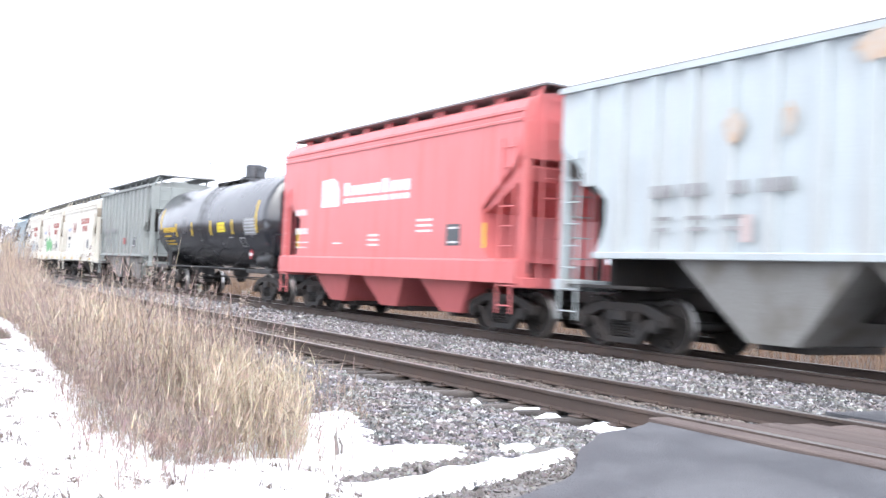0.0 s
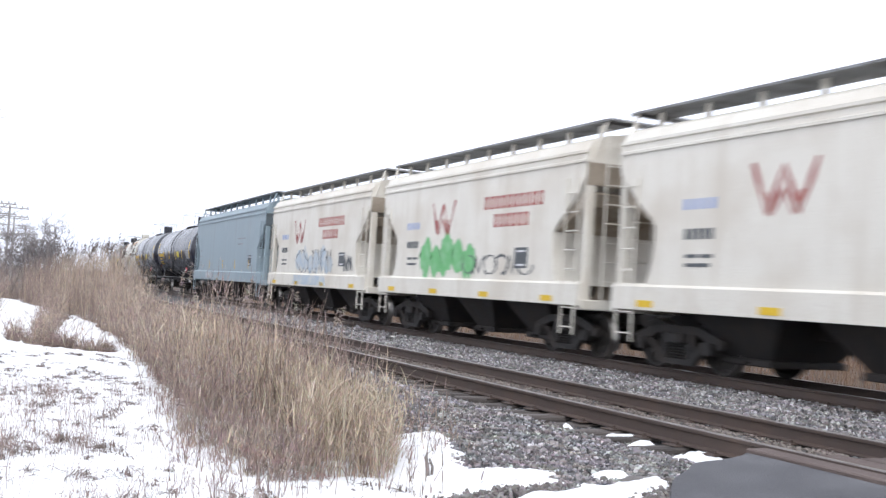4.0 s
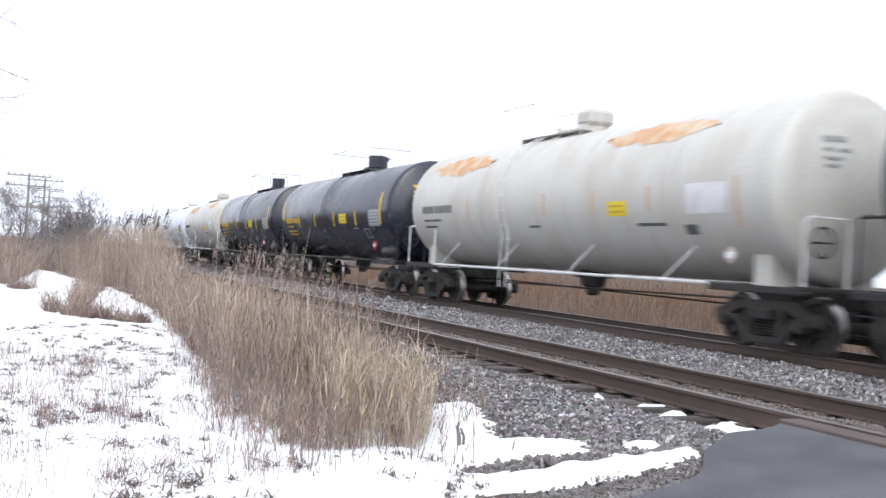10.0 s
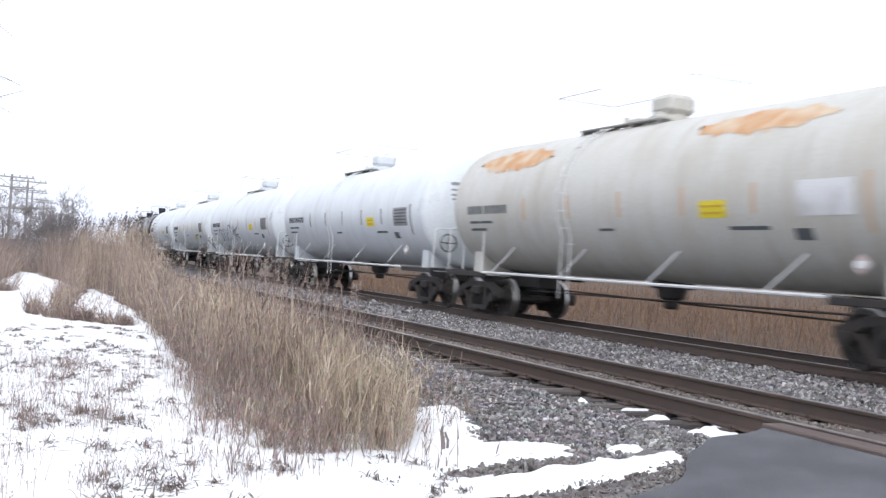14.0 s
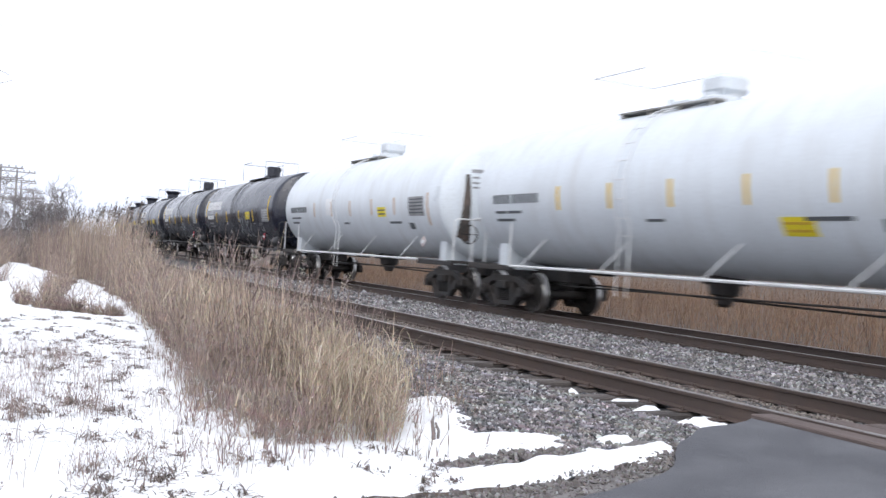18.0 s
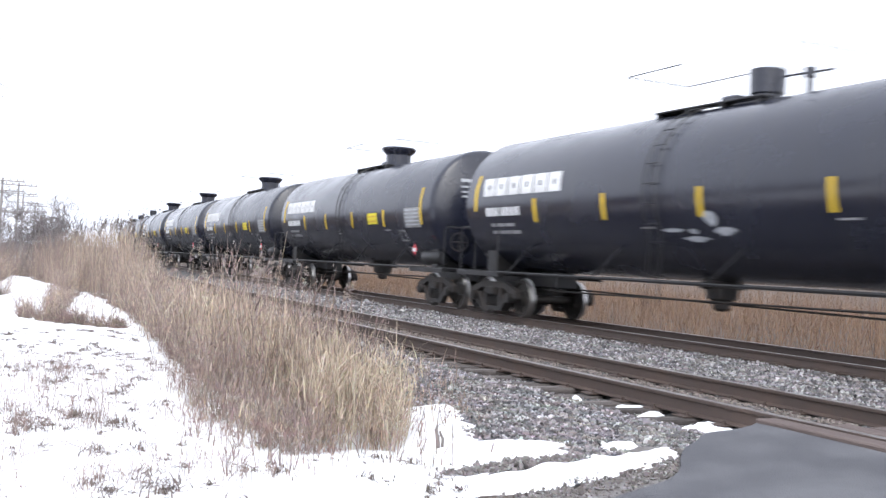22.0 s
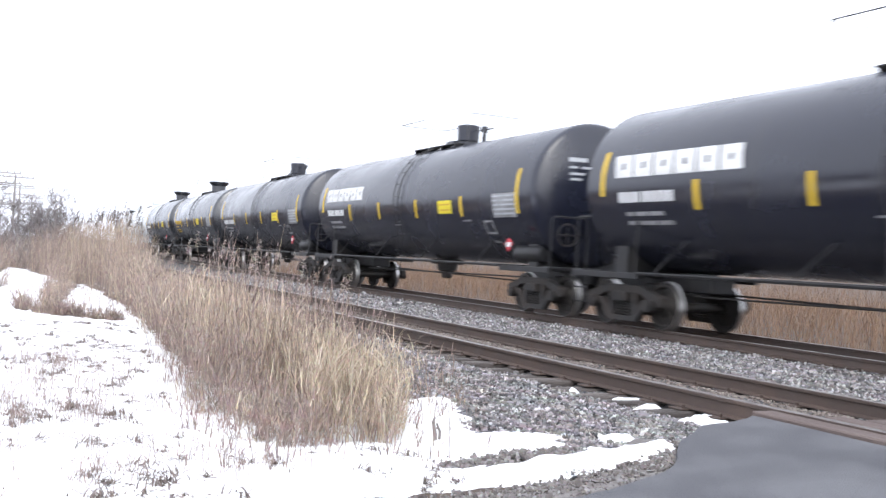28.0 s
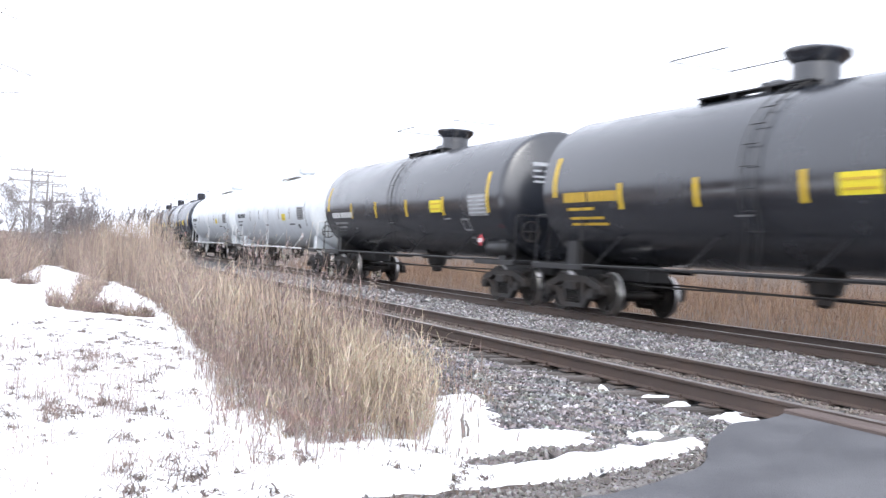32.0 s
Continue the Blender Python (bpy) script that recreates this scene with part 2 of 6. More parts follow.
# ---- mesh tools ----
class Shape:
    """Collects pieces of one mesh part."""

    def __init__(self):
        self.v, self.f = [], []

    def add(self, verts, faces):
        k = len(self.v)
        self.v += [tuple(p) for p in verts]
        self.f += [tuple(i + k for i in q) for q in faces]
        return self

    def box(self, x0, x1, y0, y1, z0, z1, b=0.012):
        """A box with chamfered edges."""
        c = ((x0 + x1) / 2, (y0 + y1) / 2, (z0 + z1) / 2)
        h = ((x1 - x0) / 2, (y1 - y0) / 2, (z1 - z0) / 2)
        b = min(b, 0.45 * min(h))
        v, at = [], {}
        for sx in (-1, 1):
            for sy in (-1, 1):
                for sz in (-1, 1):
                    s = (sx, sy, sz)
                    for a in range(3):
                        at[s, a] = len(v)
                        v.append(tuple(c[i] + s[i] * (h[i] - (0 if i == a else b)) for i in range(3)))
        f = []
        for a in range(3):
            i, j = (a + 1) % 3, (a + 2) % 3
            for s in (-1, 1):
                q = []
                for p, r in ((-1, -1), (1, -1), (1, 1), (-1, 1)):
                    k = [0, 0, 0]
                    k[a], k[i], k[j] = s, p, r
                    q.append(at[tuple(k), a])
                f.append(tuple(q) if s > 0 else tuple(q[::-1]))
            for p in (-1, 1):
                for r in (-1, 1):
                    k0, k1 = [0, 0, 0], [0, 0, 0]
                    k0[a], k1[a] = -1, 1
                    k0[i] = k1[i] = p
                    k0[j] = k1[j] = r
                    q = (at[tuple(k0), i], at[tuple(k1), i], at[tuple(k1), j], at[tuple(k0), j])
                    f.append(q if p * r > 0 else q[::-1])
        for sx in (-1, 1):
            for sy in (-1, 1):
                for sz in (-1, 1):
                    q = tuple(at[(sx, sy, sz), a] for a in range(3))
                    f.append(q if sx * sy * sz > 0 else q[::-1])
        return self.add(v, f)

    def tube(self, pts, r, n=6, close=True):
        """A round bar along a line of points."""
        pts = [Vector(p) for p in pts]
        v = []
        for i, p in enumerate(pts):
            d = (pts[min(i + 1, len(pts) - 1)] - pts[max(i - 1, 0)]).normalized()
            a = d.orthogonal().normalized() if i == 0 else (a - d * a.dot(d)).normalized()
            w = d.cross(a)
            rr = r[i] if isinstance(r, (list, tuple)) else r
            v += [p + rr * (math.cos(6.2832 * k / n) * a + math.sin(6.2832 * k / n) * w) for k in range(n)]
        f = [(i * n + k, i * n + (k + 1) % n, (i + 1) * n + (k + 1) % n, (i + 1) * n + k) for i in range(len(pts) - 1) for k in range(n)]
        if close:
            f += [tuple(range(n))[::-1], tuple((len(pts) - 1) * n + k for k in range(n))]
        return self.add(v, f)

    def lathe(self, rows, n=32, axis="y", c=(0, 0, 0)):
        """Rings (place along the axis, radius) about an axis."""
        v, idx = [], []
        for s, r in rows:
            ring = []
            for k in range(n):
                a = 6.283185 * k / n
                u, w = r * math.cos(a), r * math.sin(a)
                p = {"y": (u, s, w), "x": (s, u, w), "z": (u, w, s)}[axis]
                ring.append(len(v))
                v.append((p[0] + c[0], p[1] + c[1], p[2] + c[2]))
            idx.append(ring)
        f = []
        for a, b2 in zip(idx, idx[1:]):
            f += [(a[k], a[(k + 1) % n], b2[(k + 1) % n], b2[k]) for k in range(n)]
        f += [tuple(idx[0][::-1]), tuple(idx[-1])]
        return self.add(v, f)

    def prism(self, poly, a0, a1, axis="x"):
        """A flat outline drawn out between a0 and a1; axis x: outline in (y, z); y: in (x, z); z: in (x, y)."""
        n = len(poly)
        place = {"x": lambda s, p: (s, p[0], p[1]), "y": lambda s, p: (p[0], s, p[1]), "z": lambda s, p: (p[0], p[1], s)}[axis]
        v = [place(a0, p) for p in poly] + [place(a1, p) for p in poly]
        f = [tuple(range(n))[::-1], tuple(range(n, 2 * n))] + [(k, (k + 1) % n, n + (k + 1) % n, n + k) for k in range(n)]
        return self.add(v, f)


def mesh_of(name, shape, material, smooth=35):
    me = bpy.data.meshes.new(name)
    me.from_pydata(shape.v, [], shape.f)
    me.validate()
    bm = bmesh.new()
    bm.from_mesh(me)
    bmesh.ops.recalc_face_normals(bm, faces=bm.faces)
    bm.to_mesh(me)
    bm.free()
    if smooth:
        me.shade_smooth()
        me.set_sharp_from_angle(angle=radians(smooth))
    me.materials.append(material)
    return me


def part(name, shape, material, parent=None, label="", at=None, smooth=35):
    """One mesh object under a thing or part. shape: a Shape, or a mesh to share."""
    me = shape if isinstance(shape, bpy.types.Mesh) else mesh_of(name, shape, material, smooth)
    ob = new(name, me)
    if parent:
        ob.parent = parent
    if at is not None:
        ob.matrix_basis = at
    if label:
        tagged(ob, label)
    return ob


def from_arrays(name, verts, faces, material, smooth=False):
    """A large mesh straight from arrays; faces all of one length."""
    me = bpy.data.meshes.new(name)
    me.from_pydata(verts.tolist() if hasattr(verts, "tolist") else verts, [], faces.tolist() if hasattr(faces, "tolist") else faces)
    if smooth:
        me.shade_smooth()
    me.materials.append(material)
    return new(name, me)

# ---- plan of the line: two tracks on one long bend ----
BEND = 0.000934          # one over the radius
NEAR, FAR = 7.08, 12.59  # centre lines at y = 0
GAUGE = 1.457            # between the rail centres


def bend(y):
    return BEND / 2 * y * y


def lerp(x, pts):
    return float(np.interp(x, [p[0] for p in pts], [p[1] for p in pts]))


ROAD_EDGE = [(-30, 2), (0, 5.0), (3.2, 5.08), (3.6, 5.05), (3.98, 5.09), (4.22, 5.17), (4.4, 5.28), (4.57, 5.42), (4.7, 5.58), (4.9, 5.78), (5.15, 5.95), (5.4, 6.12), (5.88, 6.16), (6.3, 6.35), (6.6, 6.45), (7.8, 6.3), (10, 5.9), (15, 5.2), (30, 3)]


def ground_z(u, y):
    """Height of the land: u is the way across the line."""
    z = lerp(u, [(-60, -0.2), (-6, -0.42), (1.5, -0.5), (3.4, -0.5), (5.2, -0.27), (5.68, -0.22), (5.84, -0.255), (6.2, -0.262), (6.32, -0.235), (6.42, -0.2), (6.55, -0.19), (7.6, -0.188), (7.76, -0.2), (8.0, -0.235), (8.5, -0.24), (9.0, -0.22), (14.2, -0.22), (16.2, -0.75), (20, -0.7), (40, -0.5), (60, -0.45)])
    if u < 5:
        z += 0.05 * noise.noise((u * 0.4, y * 0.25, 1.0)) * min(1, (5 - u))
    return z


def road_z(u):
    return lerp(u, [(-30, -0.75), (0, -0.47), (3.0, -0.33), (4.7, -0.17), (5.9, -0.05), (6.3, -0.03), (14.5, -0.03), (20, -0.3), (30, -0.6)])


def shoulder_z(u, y):
    """Gravel bank that falls from the road's edge to the verge."""
    k = max(0.0, min(1.0, (y - lerp(u, ROAD_EDGE)) / 1.15))
    k = k * k * (3 - 2 * k)
    top = road_z(u) - 0.03
    return top + (min(ground_z(u, y), top) - 0.03 - top) * k + 0.012 * noise.noise((u * 5, y * 5, 6.0)) + 0.008 * noise.noise((u * 14, y * 14, 8.0))


def grid_sheet(name, us, ys, zf, material, smooth=True):
    v = [(u + bend(y), y, zf(u, y)) for y in ys for u in us]
    n = len(us)
    f = [(j * n + i, j * n + i + 1, (j + 1) * n + i + 1, (j + 1) * n + i) for j in range(len(ys) - 1) for i in range(n - 1)]
    me = bpy.data.meshes.new(name)
    me.from_pydata(v, [], f)
    if smooth:
        me.shade_smooth()
    me.materials.append(material)
    return new(name, me)


# ground: one sheet out to the horizon
GROUND = mat("dead_grass_litter", (0.10, 0.072, 0.055), 0.95, second=(0.06, 0.045, 0.037), mix=0.5, scale=3.0, fine=35, vary=0.25, bump=1.0)
us = [-3000, -800, -250, -100, -60, -30, -15, -8, -5] + list(np.arange(-3, 17, 0.5)) + [18, 20, 24, 30, 40, 60, 100, 250, 800, 3000]
ys = [-600, -200, -80, -40, -20, -10, -5, -2] + list(np.arange(0, 30, 0.6)) + list(np.arange(30, 80, 2.5)) + [90, 110, 140, 180, 230, 300]
ground = grid_sheet("ground", us, ys, lambda u, y: ground_z(u, y) - (0.12 if 4.3 < u < 15.6 else 0.0) - (0.45 if y < lerp(u, ROAD_EDGE) + 0.3 and y > -9 else 0.0), GROUND)
tagged(ground, "flat brown dead-grass ground beside the railway", "ground", kind="structure")
for v2 in ground.data.vertices:
    if v2.co.y >= 299:
        v2.co.z = -0.45
gm = ground.data
bm = bmesh.new()
bm.from_mesh(gm)
edge = sorted((w for w in bm.verts if w.co.y > 299), key=lambda w: w.co.x)
far_row = [bm.verts.new((w.co.x * 1.2, 4500, -0.45)) for w in edge]
for a, b, c, d in zip(edge, edge[1:], far_row[1:], far_row):
    bm.faces.new((a, b, c, d))
bm.to_mesh(gm)
bm.free()

# ballast bed under both tracks
def bed_z(u, y):
    z = ground_z(u, y) + 0.02
    z += 0.025 * noise.noise((u * 1.7, y * 1.7, 3.0)) + 0.012 * noise.noise((u * 6, y * 6, 5.0))
    if u < 3.9 or u > 15.8:
        z -= 0.1
    for c in (NEAR, FAR):
        if abs(u - c) < GAUGE / 2 + 0.12:
            z -= 0.02
    if y < lerp(u, ROAD_EDGE) - 0.25:
        z -= 0.5
    return z


us = list(np.arange(3.7, 16.2, 0.16))
ys = list(np.arange(4.0, 24, 0.2)) + list(np.arange(24, 70, 0.8)) + list(np.arange(70, 300, 5))
bed = tagged(grid_sheet("ballast_bed", us, ys, bed_z, GRAVELBED), "grey crushed-stone ballast bed under two tracks", "ballast", kind="structure")


def stone_shapes(count=14):
    """A few broken stones, as vertex arrays on one face list."""
    bm2 = bmesh.new()
    bmesh.ops.create_icosphere(bm2, subdivisions=1, radius=1.0)
    base = np.array([w.co[:] for w in bm2.verts])
    faces = np.array([[w.index for w in g.verts] for g in bm2.faces])
    bm2.free()
    rng = np.random.default_rng(5)
    out = []
    for _ in range(count):
        cut = base.copy()
        for _ in range(6):
            nrm = rng.normal(size=3)
            nrm /= np.linalg.norm(nrm)
            lim = rng.uniform(0.12, 0.6)
            dist = cut @ nrm
            cut -= np.outer(np.maximum(dist - lim, 0), nrm)
        out.append(cut * rng.uniform(0.75, 1.75, size=3))
    return out, faces


STONES, STONE_FACES = stone_shapes()


def scatter_stones(name, spots, sizes, material, label):
    rng = np.random.default_rng(len(spots))
    verts, faces, k = [], [], 0
    for (x, y, z), s in zip(spots, sizes):
        a, b, c = rng.uniform(0, 6.28, 3)
        m = np.array(Euler((a, b, c)).to_matrix())
        verts.append(STONES[rng.integers(len(STONES))] @ m.T * s + (x, y, z))
        faces.append(STONE_FACES + k)
        k += len(STONES[0])
    ob = from_arrays(name, np.concatenate(verts), np.concatenate(faces), material)
    return tagged(ob, label, "ballast", kind="stuff")


def ballast():
    rng = np.random.default_rng(11)
    spots, sizes = [], []
    def lay(n, u0, u1, y0, y1, s0, s1, power=1.0):
        for _ in range(n):
            y = y0 + (y1 - y0) * rng.uniform() ** power
            u = rng.uniform(u0, u1)
            edge_y = lerp(u, ROAD_EDGE)
            if y < edge_y + 0.12:
                continue
            if u < 4.7 and rng.uniform() < (4.7 - u) / 0.9:
                continue
            on_rail = any(abs(abs(u - c) - GAUGE / 2) < 0.085 for c in (NEAR, FAR))
            if on_rail:
                continue
            s = rng.uniform(s0, s1)
            spots.append((u + bend(y), y, bed_z(u, y) + s * rng.uniform(-0.1, 0.5)))
            sizes.append(s)
    lay(25000, 3.9, 5.85, 5.2, 13, 0.013, 0.032, 1.4)
    lay(1300, 5.85, 6.3, 6.2, 13, 0.011, 0.024, 1.3)
    lay(4500, 4.2, 5.75, 13, 26, 0.028, 0.055, 1.4)
    lay(500, 5.75, 6.3, 13, 24, 0.02, 0.035, 1.4)
    lay(30000, 7.9, 11.85, 6.0, 24, 0.017, 0.036, 1.25)
    lay(5000, 7.9, 11.8, 24, 48, 0.035, 0.06, 1.4)
    lay(3000, 13.4, 15.6, 10, 26, 0.025, 0.045, 1.3)
    scatter_stones("ballast_stones", spots, sizes, STONE, "loose broken grey ballast stones with pale faces")
    spots, sizes = [], []
    lay(9000, 6.42, 7.76, 6.4, 16, 0.009, 0.021, 1.25)
    lay(2500, 6.42, 7.76, 16, 30, 0.018, 0.032, 1.25)
    scatter_stones("gauge_fill", spots, sizes, GAUGE_STONE, "fine brownish stone fill between the rusty rails")


ballast()

# ---- rails and ties ----
RAIL = [(-0.07, -0.172), (0.07, -0.172), (0.07, -0.16), (0.012, -0.145), (0.009, -0.045), (0.036, -0.036), (0.037, -0.006), (0.028, 0.0), (-0.028, 0.0), (-0.037, -0.006), (-0.036, -0.036), (-0.009, -0.045), (-0.012, -0.145), (-0.07, -0.16)]


def rail_mesh(u0):
    ys2 = list(np.arange(-30, 60, 1.0)) + list(np.arange(60, 320, 5.0))
    n = len(RAIL)
    v = [(u0 + bend(y) + px, y, pz) for y in ys2 for px, pz in RAIL]
    f, top = [], []
    for j in range(len(ys2) - 1):
        for i in range(n):
            f.append((j * n + i, j * n + (i + 1) % n, (j + 1) * n + (i + 1) % n, (j + 1) * n + i))
            top.append(i in (6, 7, 8))
    me = bpy.data.meshes.new("rail")
    me.from_pydata(v, [], f)
    me.materials.append(RAILSTEEL)
    me.materials.append(RAILHEAD)
    for p, t in zip(me.polygons, top):
        p.material_index = 1 if t else 0
    return me


TIE_MESH = mesh_of("tie", Shape().box(-1.3, 1.3, -0.115, 0.115, -0.2, 0.0, 0.015), TIE)
PLATE_MESH = mesh_of("tie_plate", Shape().box(-0.17, 0.17, -0.09, 0.09, 0, 0.014, 0.003).box(-0.115, -0.09, -0.06, -0.035, 0.012, 0.05, 0.004).box(0.09, 0.115, 0.03, 0.06, 0.012, 0.05, 0.004), RAILSTEEL)


def track(name, c, y0, y1, label):
    rng = random.Random(c)
    ob = new(name, None)
    tagged(ob, label, "railway track", kind="structure")
    for s in (-1, 1):
        part("rail", rail_mesh(c + s * GAUGE / 2), RAILSTEEL, ob, "rusty steel rail with a worn running head")
    y, i = y0, 0
    while y < y1:
        a = -math.degrees(math.atan(BEND * y))
        part("tie", TIE_MESH, TIE, ob, at=pose(c + bend(y) + rng.uniform(-0.08, 0.06), y, -0.183 - rng.uniform(0, 0.015), 0, rng.uniform(-0.8, 0.8), a + rng.uniform(-2.6, 2.6)))
        if y < 30:
            for s in (-1, 1):
                part("tie_plate", PLATE_MESH, RAILSTEEL, ob, at=pose(c + bend(y) + s * GAUGE / 2, y, -0.186, 0, 0, a))
        y += 0.52 + rng.uniform(-0.03, 0.03)
        i += 1
    return ob


near_track = track("near_track", NEAR, 6.9, 62, "empty rusty railway track on dark wooden ties")
far_track = track("far_track", FAR, 9.6, 50, "railway track under the passing train")

# ---- road over the tracks ----
us = [-30, -15, -8, -4] + list(np.arange(-2, 6.15, 0.12))
v, f = [], []
rows_n = 26
for u in us:
    e = lerp(u, ROAD_EDGE) + 0.05 * noise.noise((u * 2.1, 0, 2.0)) + 0.03 * noise.noise((u * 7, 0, 4.0))
    for j in range(rows_n):
        s = (j / (rows_n - 1)) ** 2
        y = e - 9.5 * s
        z = road_z(u) + 0.012 * noise.noise((u * 1.3, y * 1.3, 7.0)) - (0.07 if j == 0 else 0)
        v.append((u, y, z))
n = rows_n
f = [(i * n + j, (i + 1) * n + j, (i + 1) * n + j + 1, i * n + j + 1) for i in range(len(us) - 1) for j in range(n - 1)]
rd = Shape().add(v, f)
road = tagged(part("road", rd, ASPHALT, smooth=50), "worn dark asphalt road leading onto the crossing", "road", kind="structure")

# gravel shoulder from the road's edge down to the snow
us = [-8, -4] + list(np.arange(-2, 5.05, 0.07))
v = []
steps = [-0.12, 0.0] + list(np.arange(0.07, 1.35, 0.07))
for u in us:
    e = lerp(u, ROAD_EDGE)
    for d in steps:
        v.append((u, e + d, shoulder_z(u, e + d) - (0.03 if d < 0 else 0)))
n = len(steps)
f = [(i * n + j, (i + 1) * n + j, (i + 1) * n + j + 1, i * n + j + 1) for i in range(len(us) - 1) for j in range(n - 1)]
SHOULDER = mat("gravelly_soil", (0.15, 0.137, 0.13), 0.95, second=(0.23, 0.22, 0.215), mix=0.5, scale=7, fine=45, vary=0.35, bump=1.0)
tagged(part("road_shoulder", Shape().add(v, f), SHOULDER, smooth=60), "brown-grey gravel shoulder along the asphalt edge", "gravel", kind="structure")

# crossing deck: timbers beside the rails, asphalt between
def deck():
    deck_ob = new("level_crossing", None)
    tagged(deck_ob, "worn timber and asphalt level-crossing deck between the rails", "level crossing", kind="structure")
    rng = random.Random(4)
    for c in (NEAR, FAR):
        r0, r1 = c - GAUGE / 2, c + GAUGE / 2
        w = (GAUGE - 0.16) / 4
        strips = [(r0 - 0.29, r0 - 0.045, 0.0), (r1 + 0.045, r1 + 0.29, -0.5)] + [(r0 + 0.08 + w * i, r0 + 0.08 + w * (i + 1), -0.55 - 0.1 * i) for i in range(4)]
        for a, b, d in strips:
            y1 = lerp((a + b) / 2, ROAD_EDGE) + rng.uniform(-0.04, 0.04) + d
            for y0 in (y1 - 2.4, y1 - 4.8, y1 - 7.2):
                sh = Shape().box(a + 0.004, b - 0.004, y0 + 0.01, y0 + 2.39, -0.2, -0.014 - rng.uniform(0, 0.01), 0.012)
                part("crossing_timber", sh, PLANK, deck_ob)
    e = lerp(10, ROAD_EDGE)
    sh = Shape()
    a, b = NEAR + GAUGE / 2 + 0.545, FAR - GAUGE / 2 - 0.545
    sh.prism([(a, e - 9.5), (b, e - 8.0), (b, lerp(b, ROAD_EDGE)), (a, lerp(a, ROAD_EDGE))], -0.25, -0.035, "z")
    part("crossing_asphalt", sh, ASPHALT, deck_ob)


deck()

# ---- rolling stock: local y runs along the car, -x is the side towards the road ----
CACHE = {}


def shared(key, make, material, smooth=35):
    if key not in CACHE:
        CACHE[key] = mesh_of(key if isinstance(key, str) else key[0], make(), material, smooth)
    return CACHE[key]


WHEEL_R = 0.445


def wheelset_shape():
    s = Shape()
    s.lathe([(-1.0, 0.07), (-0.86, 0.075), (-0.84, 0.09), (0.84, 0.09), (0.86, 0.075), (1.0, 0.07)], 12, "x")
    for k in (-1, 1):
        prof = [(0.80, 0.12), (0.79, 0.17), (0.745, 0.2), (0.735, 0.34), (0.785, 0.37), (0.785, WHEEL_R - 0.01), (0.77, WHEEL_R), (0.69, WHEEL_R + 0.004), (0.675, WHEEL_R + 0.028), (0.655, WHEEL_R + 0.028), (0.65, 0.37), (0.69, 0.34), (0.70, 0.2), (0.66, 0.16), (0.65, 0.12)]
        s.lathe([(k * a, r) for a, r in prof], 28, "x")
    # cast marks and grease on the plate
    for a in (0.4, 2.5, 4.4):
        s.box(-0.80, -0.745, 0.27 * math.cos(a) - 0.03, 0.27 * math.cos(a) + 0.03, 0.27 * math.sin(a) - 0.05, 0.27 * math.sin(a) + 0.05, 0.008)
    return s


def wheelset_mesh():
    me = mesh_of("wheelset", wheelset_shape(), WHEEL, 40)
    me.materials.append(BRIGHT)
    for f in me.polygons:
        if all(math.hypot(me.vertices[i].co.y, me.vertices[i].co.z) > WHEEL_R - 0.012 for i in f.vertices):
            f.material_index = 1
    return me


def side_frame_shape():
    s = Shape()
    x0, x1 = -0.07, 0.07
    s.prism([(-1.16, 0.44), (-1.16, 0.60), (-1.0, 0.66), (-0.55, 0.80), (0.55, 0.80), (1.0, 0.66), (1.16, 0.60), (1.16, 0.44), (1.02, 0.44), (0.98, 0.54), (0.80, 0.54), (0.52, 0.66), (-0.52, 0.66), (-0.80, 0.54), (-0.98, 0.54), (-1.02, 0.44)], x0, x1)
    s.prism([(-0.80, 0.54), (-0.62, 0.54), (-0.36, 0.22), (0.36, 0.22), (0.62, 0.54), (0.80, 0.54), (0.44, 0.12), (-0.44, 0.12)], x0, x1)
    for k in (-1, 1):
        s.box(x0, x1, k * 0.36 - 0.07, k * 0.36 + 0.07, 0.2, 0.7, 0.02)
    for k in (-1, 1):
        s.tube([(x0 - 0.10, k * 0.89, WHEEL_R), (x0 + 0.1, k * 0.89, WHEEL_R)], 0.115, 14)
        s.tube([(x0 - 0.115, k * 0.89, WHEEL_R), (x0 - 0.09, k * 0.89, WHEEL_R)], 0.06, 10)
    return s


def springs_shape():
    s = Shape()
    s.tube([(0.062 * math.cos(a), 0.062 * math.sin(a), 0.23 + 0.25 * a / 31.4) for a in np.arange(0, 31.5, 0.7)], 0.017, 5)
    return s


